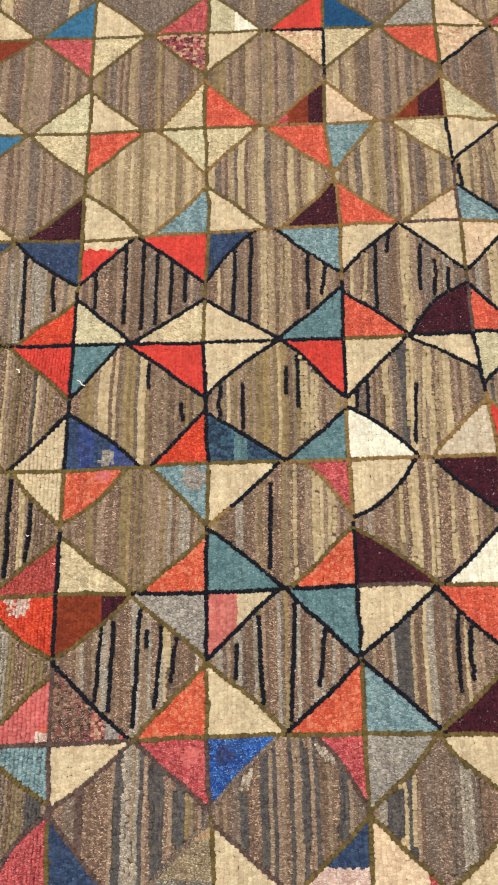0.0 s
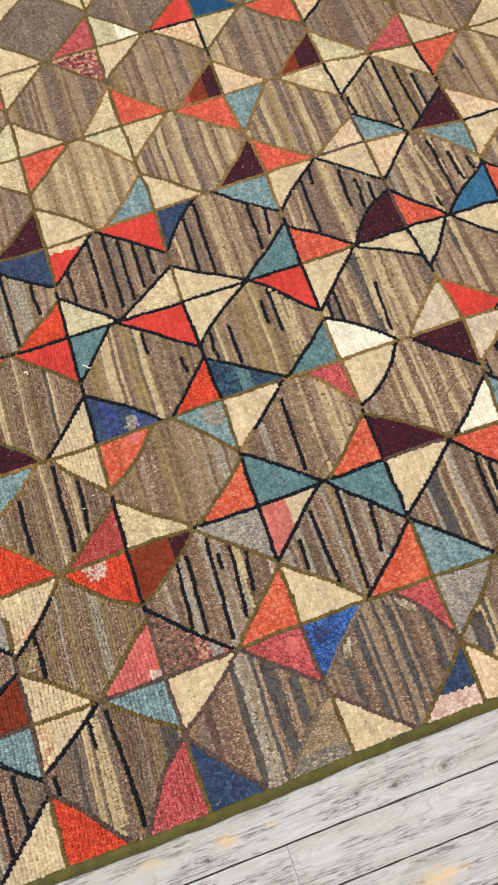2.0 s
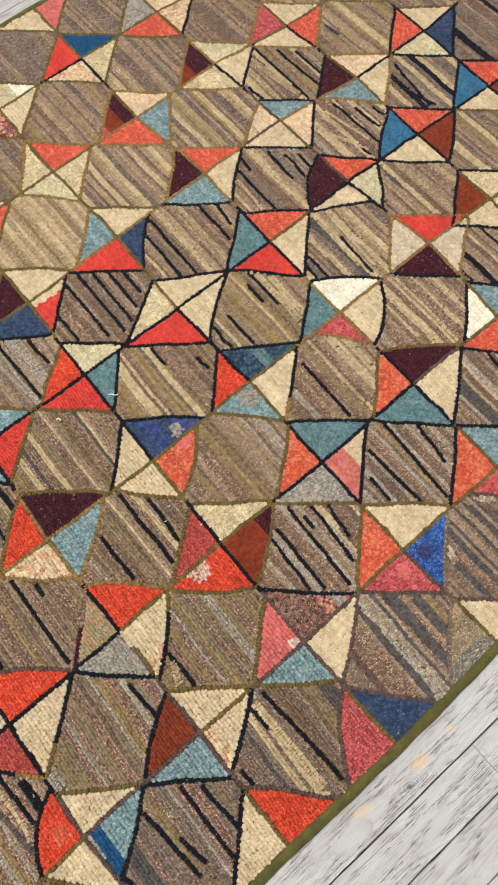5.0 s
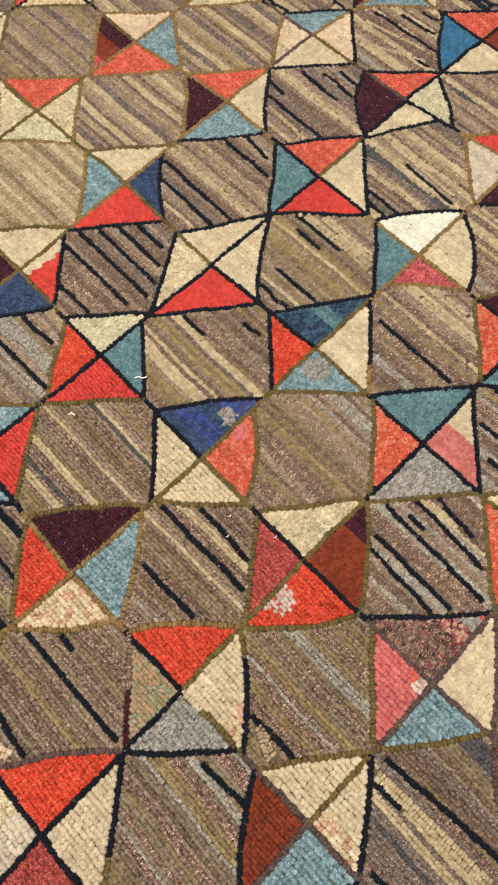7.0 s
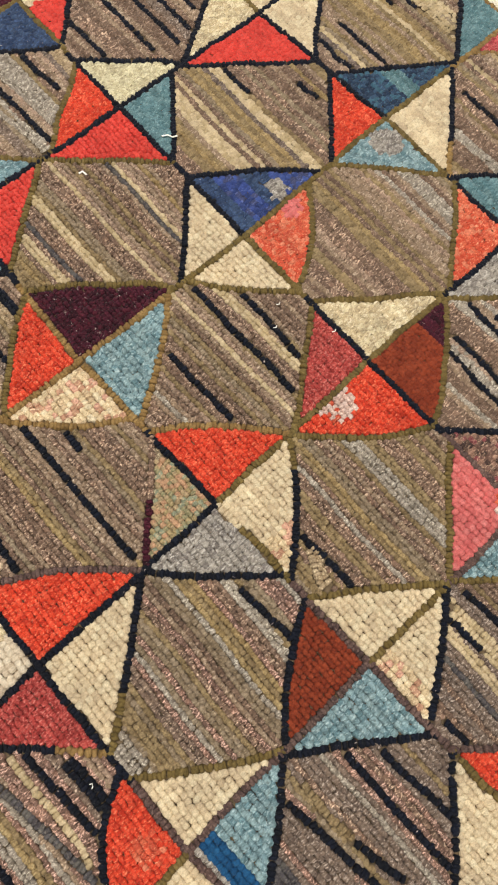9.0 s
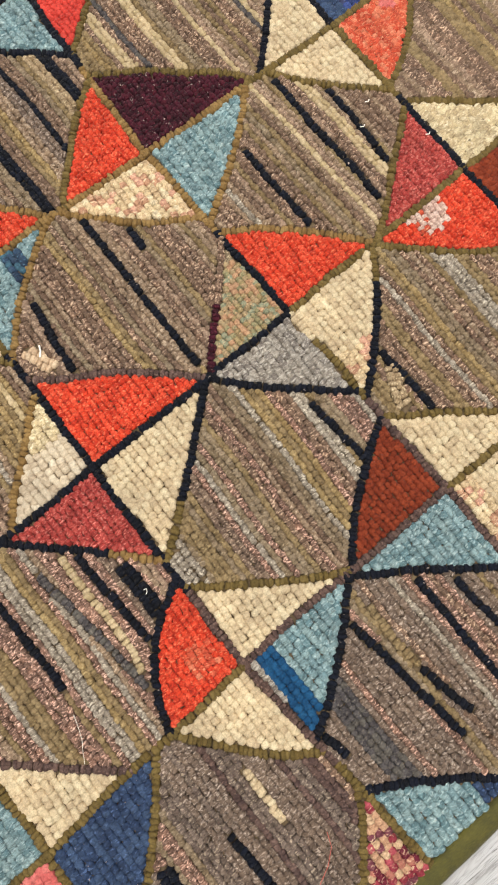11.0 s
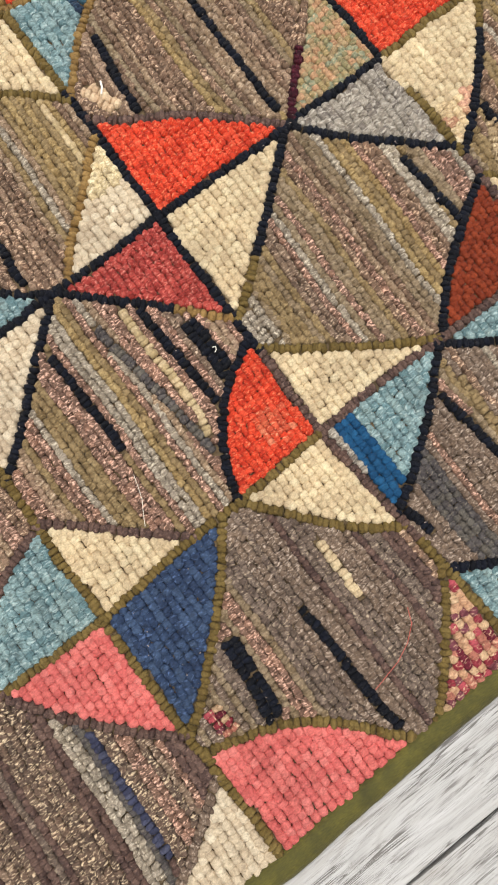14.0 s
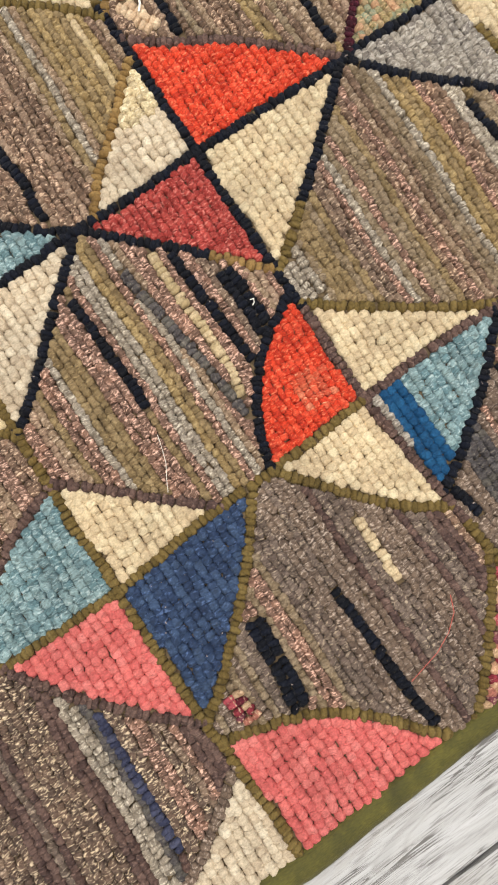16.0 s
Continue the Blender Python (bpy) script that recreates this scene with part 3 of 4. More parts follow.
# Rows of one yarn within a field: north end, south end (in blocks), yarn, width in rows
STREAKS = """
-3.762 .634 -3.783 .341 k 2
-3.509 .571 -3.475 .082 k 1.3
-3.932 0.491 -3.922 0.391 F 2
-3.33 .715 -3.328 .485 c 1
-3.702 1.773 -3.683 1.36 k 1
-3.353 1.732 -3.325 1.268 k 1.2
-3.247 1.593 -3.238 1.339 k 2
-3.405 1.766 -3.412 1.225 y 1
-3.512 1.759 -3.434 1.167 g 1.3
-2.252 1.641 -2.233 1.336 k 1
-2.513 2.92 -2.514 2.057 k 1
-2.384 2.9 -2.381 2.6 k 1
-2.89 2.682 -2.928 2.339 k 1
-3.639 2.4 -3.626 2.043 k 1
-3.035 1.581 -3.03 1.361 w 2
-4.294 .686 -4.302 .206 n 1.3
-4.35 .718 -4.36 .162 w 1.3
-2.685 .87 -2.615 .30 k 1.2
-2.589 .588 -2.53 .35 k 1
-2.591 .878 -2.581 .60 q 1
-2.38 .85 -2.364 .2 k 1.3
-2.259 .75 -2.214 .35 k 1.3
-1.443 2.92 -1.44 2.172 k 1.1
-1.28 2.75 -1.299 2.282 k 1.1
-1.762 2.7 -1.757 2.259 k 1.1
-1.884 1.641 -1.879 1.318 k 1.1
-1.612 .947 -1.579 .198 y 1.7
-1.517 .971 -1.452 .147 k 1.3
-1.655 .952 -1.645 .744 k 1
-1.98 .652 -1.965 .526 k 1.5
0.379 1.888 0.411 1.272 k 1.3
0.640 2.013 0.595 1.160 k 1.3
0.847 1.846 0.796 1.413 k 1.2
0.231 1.693 0.218 1.459 k 1.1
-0.718 1.875 -0.753 1.303 k 1.2
-0.641 1.858 -0.660 1.251 k 1.2
-0.452 1.934 -0.480 1.156 k 1.3
-0.303 1.835 -0.339 1.278 k 1.3
-0.188 1.768 -0.230 1.441 k 1.2
-0.399 1.793 -0.400 1.674 k 1
-0.706 1.884 -0.700 1.702 w 1.3
-0.250 1.779 -0.253 1.543 y 1.2
-0.89 4.59 -0.89 4.26 k 1
-0.65 4.83 -0.66 4.14 k 1
-0.51 4.88 -0.52 4.09 k 1
-0.39 4.82 -0.41 4.13 k 1
-0.28 4.70 -0.29 4.22 k 1
-0.17 4.60 -0.17 4.32 k 1
0.23 4.81 0.21 4.21 k 1
0.11 3.61 0.11 3.37 k 1
0.28 3.63 0.28 3.26 k 1
-1.47 4.79 -1.45 3.97 k 1
-1.23 4.60 -1.21 4.26 k 1
-0.44 3.88 -0.44 3.60 k 1
-0.19 3.48 -0.18 3.33 k 1
-1.57 4.70 -1.51 3.97 w 1
-1.40 4.70 -1.37 3.99 w 1.5
0.35 4.91 0.34 4.14 k 1
0.81 4.74 0.80 4.25 k 1
0.95 4.65 0.91 4.37 k 1.4
1.36 4.86 1.34 4.24 k 1
1.47 4.91 1.44 4.74 k 1
1.72 4.81 1.69 4.40 k 1
1.82 4.66 1.80 4.35 k 1
1.93 4.59 1.91 4.40 k 1
0.61 3.76 0.61 3.54 k 1
0.70 3.85 0.70 3.43 k 1
1.17 3.64 1.15 3.40 k 1
1.23 3.66 1.23 3.36 k 1
1.60 3.61 1.57 3.14 k 1
0.47 4.88 0.46 4.08 y 1
0.60 4.80 0.58 4.12 l 1
1.28 4.72 1.24 4.29 y 1
1.62 4.86 1.57 4.15 y 1
0.75 3.80 0.74 3.19 y 2
0.83 3.71 0.82 3.17 y 2
1.39 3.83 1.37 3.27 y 1
1.55 3.88 1.53 3.27 y 1
1.47 3.90 1.50 3.70 g 1.4
1.68 3.87 1.64 3.18 y 1
1.77 3.78 1.74 3.22 l 1
0.48 2.84 0.47 2.21 k 1.1
0.66 2.92 0.65 2.23 y 1
0.82 2.77 0.81 2.34 y 1
0.95 2.65 0.94 2.46 y 1
1.43 2.81 1.43 2.39 y 1
1.50 2.91 1.51 2.29 y 1
1.69 2.97 1.67 2.14 y 1
1.81 2.84 1.79 2.27 y 1
1.97 2.72 1.96 2.44 y 1
1.78 1.92 1.76 1.55 k 1
1.86 1.88 1.84 1.55 k 1
1.76 1.55 1.76 1.36 k 1
1.85 1.55 1.85 1.44 k 1
0.69 1.01 0.69 0.39 g 1
0.92 0.87 0.90 0.47 g 1.5
1.31 0.75 1.30 0.48 g 1
1.40 0.84 1.38 0.42 y 1
1.67 1.03 1.62 0.26 v 1.5
1.81 0.95 1.81 0.39 v 1.3
1.75 1.07 1.73 0.29 w 1.3
-0.58 0.78 -0.57 0.30 g 1.5
-0.35 0.91 -0.34 0.43 g 1.2
-0.18 0.75 -0.18 0.44 g 1.2
-0.535 0.95 -0.495 0.62 e 1.5
-0.495 0.56 -0.48 0.36 w 1.2
-0.465 0.33 -0.50 0.06 e 2
0.31 0.93 0.27 0.76 e 1.6
0.77 1.04 0.85 0.92 e 2
-0.82 0.72 -0.80 0.56 m 1.3
2.46 5.95 2.46 5.06 k 1
2.63 5.75 2.65 5.08 k 1
2.76 5.61 2.76 5.24 k 1
2.09 5.55 2.10 5.34 k 1
2.60 4.84 2.62 4.14 k 1
2.73 4.66 2.75 4.34 k 1
2.45 4.30 2.45 4.14 k 1
2.87 4.55 2.89 4.42 k 1
2.33 5.87 2.42 5.16 l 2
2.27 4.70 2.48 4.19 y 1
2.48 4.82 2.57 4.28 y 1
3.23 5.69 3.25 5.51 n 1
2.42 3.86 2.42 3.66 g 1
3.25 4.56 3.36 4.18 k 1
3.42 4.83 3.32 4.21 k 1
2.41 3.85 2.42 3.65 g 1
-3.03 2.53 -2.985 2.40 P 2
-3.035 .66 -3.0 .52 k 1
-1.895 1.565 -1.961 1.398 l 2
"""
COLS, ROWS = range(-5, 6), range(0, 9)
knots = {}
for line in KNOTS.strip().splitlines():
    w = line.split()
    knots[int(w[0]), int(w[1])] = (int(w[2]) / 100, int(w[3]) / 100, w[4:8], w[8].split(",") if "," in w[8] else list(w[8]))
SPARE = "c t o b r k G p s u c e n P v c m T".split()
for c in COLS:
    for r in ROWS:
        if (c, r) not in knots:
            near = min((k for k in knots), key=lambda k: abs(k[0] - c) * 2 + abs(k[1] - r) * (1 if k[1] > 0 or r == 0 else 3))
            pick = [SPARE[(c * 7 + r * 5 + i * 4 + c * r) % len(SPARE)] for i in range(4)]
            knots[c, r] = (knots[near][0], knots[near][1] if r else 0.02, pick, "oooo")
mids = {}
for line in MIDS.strip().splitlines():
    w = line.split()
    mids[w[0], int(w[1]), int(w[2])] = float(w[3])
fields = {}
for line in FIELDS.strip().splitlines():
    w = line.split()
    fields[int(w[0]), int(w[1])] = w[2]
streaks = []
for line in STREAKS.strip().splitlines():
    w = line.split()
    streaks.append((*map(float, w[:4]), w[4], float(w[5])))
SPARE_FIELDS = ("hhdhlhqhhvhhlhhdhqhh", "hqhlhkhhvhhykhhlhqhk", "vhdhhvhhlhdhhvhhihhd")

rng = np.random.default_rng(7)


def knot(c, r):
    a = knots[c, r]
    return np.array([c + a[0], r + a[1]])


def middle(kind, c, r):
    a, b = knot(c, r), knot(c + 1, r) if kind == "h" else knot(c, r + 1)
    f = mids.get((kind, c, r), 0.5)
    return a + (b - a) * f


def wavy(line, size, seed):
    """The line with a slight hand-drawn waver that leaves its ends in place."""
    n = len(line)
    s = np.linspace(0, 1, n)
    d = line[-1] - line[0]
    across = np.array([-d[1], d[0]]) / (np.hypot(*d) + 1e-9)
    g = np.random.default_rng(seed)
    w = sum(g.normal(0, size / (k + 1)) * np.sin(np.pi * (k + 1) * s) for k in range(4))
    return line + w[:, None] * across


def arc(a, b, corner, bulge, n=26):
    """From a to b, bowed away from the corner by the share bulge of its length."""
    m = (a + b) / 2
    out = m - corner
    out = out / (np.hypot(*out) + 1e-9)
    ctrl = m + out * 2 * bulge * np.hypot(*(b - a))
    s = np.linspace(0, 1, n)[:, None]
    return (1 - s) ** 2 * a + 2 * s * (1 - s) * ctrl + s ** 2 * b


def inside(p, poly):
    x, y = p[:, 0], p[:, 1]
    hit = np.zeros(len(p), bool)
    q = np.roll(poly, -1, axis=0)
    for (xa, ya), (xb, yb) in zip(poly, q):
        cross = (ya > y) != (yb > y)
        with np.errstate(divide="ignore", invalid="ignore"):
            hit ^= cross & (x < (xb - xa) * (y - ya) / (yb - ya) + xa)
    return hit


def gap_to(p, line):
    """Distance of each point to the polyline."""
    return nearest(p, line)[0]


def nearest(p, line):
    """Distance of each point to the polyline, and the nearest place on it."""
    best, place = np.full(len(p), 9.0), np.zeros((len(p), 2))
    for a, b in zip(line[:-1], line[1:]):
        d = b - a
        t = np.clip(((p - a) @ d) / (d @ d + 1e-12), 0, 1)
        foot = a + t[:, None] * d
        far = np.hypot(*(p - foot).T)
        closer = far < best
        best[closer], place[closer] = far[closer], foot[closer]
    return best, place


def crowd(p, lines, room, least):
    """Loops that come too near an outline are pushed off it, or left out where there is no room."""
    for line in lines:
        gap, foot = nearest(p[:, :2], line)
        p, gap, foot = p[gap > least], gap[gap > least], foot[gap > least]
        off = gap < room
        p[off, :2] = foot[off] + (p[off, :2] - foot[off]) * (room / gap[off])[:, None]
    return p


# ---------------------------------------------------------------- the rug: its loops
Z0 = 0.0035  # top of the backing


def template(sides, rings):
    """A loop: a pillow of rings (share of radius, share of height) and a top."""
    v, f = [], []
    for radius, height in rings:
        for i in range(sides):
            a = 2 * math.pi * (i + 0.5 * (sides == 6)) / sides
            ca, sa = math.cos(a), math.sin(a)
            radius_here = radius / (abs(ca) ** 3 + abs(sa) ** 3) ** (1 / 3)
            v.append((radius_here * ca, radius_here * sa, height))
    v.append((0, 0, 1))
    for k in range(len(rings) - 1):
        for i in range(sides):
            j = (i + 1) % sides
            f += [(k * sides + i, k * sides + j, (k + 1) * sides + j), (k * sides + i, (k + 1) * sides + j, (k + 1) * sides + i)]
    top = (len(rings) - 1) * sides
    f += [(top + i, top + (i + 1) % sides, len(v) - 1) for i in range(sides)]
    return np.array(v), np.array(f)


FINE = template(8, ((1.09, 0.14), (0.95, 0.64), (0.62, 0.92)))
PLAIN = template(6, ((1.12, 0.52), (0.76, 0.90)))


def loops_mesh(name, rows, mats, fine, parent=None, label=""):
    """One mesh of hooked loops. rows: x, y, angle, half length, half width, height, material index, in blocks."""
    tv, tf = FINE if fine else PLAIN
    rows = np.asarray(rows, float).reshape(-1, 7)
    n, k = len(rows), len(tv)
    x, y, ang, ra, rb, hh, mi = rows.T
    rr = 1 + rng.normal(0, 0.06, (n, k))
    lx, ly = tv[:, 0] * ra[:, None] * rr, tv[:, 1] * rb[:, None] * rr
    tilt = rng.normal(0, 0.18, (n, 2))
    lz = tv[:, 2] * hh[:, None] * (1 + tilt[:, :1] * tv[:, 0] + tilt[:, 1:] * tv[:, 1])
    ca, sa = np.cos(ang)[:, None], np.sin(ang)[:, None]
    vx, vy = x[:, None] + lx * ca - ly * sa, y[:, None] + lx * sa + ly * ca
    co = np.stack([vx * S, vy * S, Z0 + lz * S], -1).reshape(-1, 3)
    faces = (tf[None] + (np.arange(n) * k)[:, None, None]).reshape(-1, 3)
    me = bpy.data.meshes.new(name)
    me.vertices.add(len(co))
    me.vertices.foreach_set("co", co.astype(np.float32).ravel())
    me.loops.add(faces.size)
    me.loops.foreach_set("vertex_index", faces.astype(np.int32).ravel())
    me.polygons.add(len(faces))
    me.polygons.foreach_set("loop_start", np.arange(0, faces.size, 3, dtype=np.int32))
    me.polygons.foreach_set("material_index", np.repeat(mi.astype(np.int32), len(tf)))
    me.polygons.foreach_set("use_smooth", np.ones(len(faces), bool))
    uv = me.uv_layers.new(name="strands")
    uv.data.foreach_set("uv", np.tile(tv[tf.ravel(), :2], (n, 1)).astype(np.float32).ravel())
    for m in mats:
        me.materials.append(m)
    me.update(calc_edges=True)
    ob = new(name, me)
    ob.parent = parent
    return tagged(ob, label, kind="stuff")


PX, PY = 0.0300, 0.0258  # pitch of the widest loops across and along a row
LARGE = "LcWbPGKjfFtTev"  # wools cut in wide strips; the others are hooked in narrower rows


def along(line, fat=1.0):
    """Loops hooked along an outline, crosswise like rungs."""
    seg = np.hypot(*np.diff(line, axis=0).T)
    total = seg.sum()
    n = max(2, int(round(total / 0.0192)))
    s = (np.arange(n) + 0.5) / n * total + rng.normal(0, 0.002, n)
    at = np.r_[0, np.cumsum(seg)]
    x, y = np.interp(s, at, line[:, 0]), np.interp(s, at, line[:, 1])
    dx, dy = np.interp(s + 0.01, at, line[:, 0]) - np.interp(s - 0.01, at, line[:, 0]), np.interp(s + 0.01, at, line[:, 1]) - np.interp(s - 0.01, at, line[:, 1])
    ang = np.arctan2(dy, dx) + rng.normal(0, 0.2, n)
    j = rng.normal(0, 0.0022, (2, n))
    return np.stack([x + j[0], y + j[1], ang, np.full(n, 0.0114), 0.0176 * fat * rng.uniform(0.88, 1.12, n), rng.uniform(0.019, 0.024, n), np.zeros(n)], 1)


def lattice(box, fine=1.0):
    """Candidate loops in rows that run north; the rows waver together, and each has its own start."""
    px, py = PX * fine, PY * fine
    xs = np.arange(math.floor(box[0] / px) - 2, math.ceil(box[2] / px) + 3)
    out = []
    for i in xs:
        g = np.random.default_rng(1000 + int(i))
        start, pitch = g.uniform(0, py), py * g.uniform(0.95, 1.05)
        y = np.arange(math.floor((box[1] - start) / pitch) - 1, math.ceil((box[3] - start) / pitch) + 2) * pitch + start
        x = i * px
        x = x + 0.009 * np.sin(1.9 * y + 1.3 * x) + 0.005 * np.sin(4.3 * y - 2.1 * x + 1.0) + 0.003 * np.sin(13 * y + 5 * x)
        out.append(np.stack([x, y, np.full(len(y), i * px)], 1))
    return np.concatenate(out)


def token(text):
    w = (text.split(":") + ["", "", ""])[:4]
    return w[0], float(w[1] or 0) / 100, w[2] or "o", [int(v) / 100 for v in (w[3] or "49,44").split(",")]


rug = tagged(new("rug"), "hand-hooked wool rug, striped octagons and coloured triangles, olive binding", "rug")
rug.empty_display_size = 0.1
LABEL = {k: v[0].replace("_", " ") for k, v in PATCH_YARN.items()}
CORNERS = ((0, 0, 1, "h", 0, 0, "v", 0, 0), (1, 0, 0, "h", 0, 0, "v", 1, 0), (0, 1, 3, "h", 0, 1, "v", 0, 0), (1, 1, 2, "h", 0, 1, "v", 1, 0))


def half_seam(c, r, side):
    """The seam from a knot to the seam point east, north, west or south of it."""
    a = knot(c, r)
    b = middle("hvhv"[side], c - (side == 2), r - (side == 3))
    return wavy(a + np.linspace(0, 1, 14)[:, None] * (b - a), 0.004, (c + 20) * 1000 + r * 10 + side)


def block(c, r):
    near = c <= -2 and r <= 3
    corners = [knot(c, r), knot(c + 1, r), knot(c + 1, r + 1), knot(c, r + 1)]
    poly = np.array(corners)
    seams = [half_seam(c, r, 0), half_seam(c, r, 1), half_seam(c + 1, r, 2), half_seam(c + 1, r, 1), half_seam(c + 1, r + 1, 2), half_seam(c + 1, r + 1, 3),
             half_seam(c, r + 1, 0), half_seam(c, r + 1, 3)]
    around = np.concatenate([seams[0], seams[2][::-1], seams[3], seams[5][::-1], seams[4], seams[6][::-1], seams[7], seams[1][::-1]])
    rims = [[], []]
    for line, at_rim in zip(seams, (r == 0, c == COLS[0], r == 0, c + 2 == len(COLS) + COLS[0], r + 2 == len(ROWS), c + 2 == len(COLS) + COLS[0], r + 2 == len(ROWS), c == COLS[0])):
        rims[at_rim].append(line)
    # corner patches: which corner, its token and the bowed outline
    made = []
    for dx, dy, which, hk, hc, hr, vk, vc, vr in CORNERS:
        k = knots[c + dx, r + dy]
        # the patch of that knot that lies in this block
        slot = {(0, 0): 1, (1, 0): 0, (0, 1): 3, (1, 1): 2}[dx, dy]
        wools, bulge, outline, legs = token(k[2][slot])
        o = knot(c + dx, r + dy)
        over, up = knot(c + 1 - dx, r + dy) - o, knot(c + dx, r + 1 - dy) - o
        a, b = o + over / np.hypot(*over) * legs[0], o + up / np.hypot(*up) * legs[1]
        line = wavy(arc(a, b, o, bulge), 0.007, (c + 20) * 977 + r * 31 + slot)
        made.append((wools, outline, line, o, (dx, dy)))

    def hooked(fine):
        """The block's loops, in rows of one width, clear of seams and outlines."""
        q = lattice((*poly.min(0), *poly.max(0)), fine)
        q = q[inside(q[:, :2], around)]
        room = 0.0165 + 0.0118 * fine
        q = crowd(crowd(q, rims[0], room, 0.0115), rims[1], 0.012, 0.002)
        return crowd(q, [one[2] for one in made], room, 0.0115)

    def sizes(n, fine):
        wide, deep = (1.11, 1.36) if near else (1.20, 1.42)
        return PX / 2 * fine * wide * rng.uniform(0.90, 1.10, n), PY / 2 * fine * deep * rng.uniform(0.88, 1.12, n), rng.uniform(0.0178, 0.0232, n) if near else rng.uniform(0.0192, 0.0218, n)

    pools = {}
    held_by = []
    for k, one in enumerate(made):
        fine = 1.0 if one[0][0] in LARGE else 0.82
        if fine not in pools:
            pools[fine] = hooked(fine)
        p = pools[fine]
        inn = inside(p[:, :2], np.concatenate([[one[3]], one[2]]))
        for other in made[:k]:
            inn &= ~inside(p[:, :2], np.concatenate([[other[3]], other[2]]))
        if r == 0 and one[4][1] == 0:
            inn &= ~((abs(p[:, 0] - one[3][0]) > abs(one[2][0, 0] - one[3][0]) - (0.05 if one[0] == "K" else 0.03)) & (p[:, 1] < one[2][0, 1] + 0.05))
        held_by.append((p[inn], fine))
    # the striped field
    fine = 0.84 if near else 0.92
    q = hooked(fine)
    for one in made:
        q = q[~inside(q[:, :2], np.concatenate([[one[3]], one[2]]))]
    stripes = fields.get((c, r)) or SPARE_FIELDS[(c * 3 + r) % 3]
    wide = poly[:, 0].max() - poly[:, 0].min()
    # whole rows of loops keep one yarn
    col_share = (q[:, 2] - poly[:, 0].min()) / wide
    pick = [stripes[min(max(int(s * len(stripes)), 0), len(stripes) - 1)] for s in col_share]
    # the taupe rows were hooked from several cloths
    cloth = {i: random.Random(int(i * 1000) * 91 + c * 17 + r * 5).choice("hhh1112") for i in set(q[:, 2])}
    khaki = {i: random.Random(int(i * 1000) * 53 + c * 29 + r * 7).choice("qq34") for i in cloth}
    pick = [cloth[i] if s == "h" else khaki[i] if s == "q" else s for s, i in zip(pick, q[:, 2])]
    extra = []
    for xa, ya, xb, yb, yarn, rows_wide in streaks:
        if poly[:, 0].min() - 0.05 < (xa + xb) / 2 < poly[:, 0].max() + 0.05 and poly[:, 1].min() < (ya + yb) / 2 < poly[:, 1].max():
            rows_here = max(1, int(rows_wide + 0.45))
            line = wavy(np.array([xa, ya]) + np.linspace(0, 1, 14)[:, None] * np.array([xb - xa, yb - ya]), 0.004, int(abs(xa * 1000 + ya * 77)))
            back = min(0.4, max(0.0, (0.0165 * rows_here - 0.008) / np.hypot(xb - xa, yb - ya)))
            core = line[int(back * 13):14 - int(back * 13)]
            q = crowd(np.concatenate([q, np.arange(len(q))[:, None]], 1), [core], 0.0165 * rows_here + 0.0115, 0.0165 * rows_here - 0.004)
            q, pick = q[:, :-1], [pick[int(k)] for k in q[:, -1]]
            for j in range(rows_here):
                row = along(line + np.array([(j - (rows_here - 1) / 2) * 0.033, 0]), 1.04)
                held = inside(row[:, :2], around) & (np.min([gap_to(row[:, :2], one[2]) for one in made], axis=0) > 0.02)
                held &= ~np.any([inside(row[:, :2], np.concatenate([[one[3]], one[2]])) for one in made], axis=0)
                extra += [(r_, yarn) for r_ in row[held]]
    used = sorted(set(pick) | {y for _, y in extra})
    n = len(q)
    rows = np.stack([q[:, 0] + rng.normal(0, 0.0020, n), q[:, 1] + rng.normal(0, 0.0024, n), rng.normal(0, 0.22, n), *sizes(n, fine), [used.index(s) for s in pick]], 1)
    if extra:
        rows = np.concatenate([rows, [[*r_[:6], used.index(y)] for r_, y in extra]])
    beads = np.isin(rows[:, 6], [k for k, s in enumerate(used) if s in "iI2s1hw"])
    rows[beads, 3:6] *= (0.97, 0.96, 1.08)
    ob = loops_mesh("block", rows, [YARN[s] for s in used], near, rug)
    # its corner patches
    for (wools, outline, line, o, (dx, dy)), inn in zip(made, held_by):
        q, fine = inn
        n = len(q)
        if n:
            spot, share, big, leg = "", 0.48, 0.06, None
            if "@" in wools:  # shares of the way along the level and the upright leg
                wools, at = wools.split("@")
                leg = [int(a) / 100 for a in at.split(",")]
            if "~" in wools:  # a spot beside the knot
                wools, share = wools.replace("~", "*"), 0.16
            if "+" in wools:
                wools, big = wools.replace("+", ""), 0.088
            if "*" in wools:
                wools, spot = wools.split("*")
            ends = np.concatenate([line, [o]])
            lo, hi = ends.min(0), ends.max(0)
            if "/" in wools:
                steps = wools.split("/")
                pick = [steps[min(int((hi[1] - y) / (hi[1] - lo[1]) * len(steps)), len(steps) - 1)] for y in q[:, 1]]
            else:
                pick = [wools[min(max(int((i - lo[0]) / (hi[0] - lo[0]) * len(wools)), 0), len(wools) - 1)] for i in q[:, 2]]
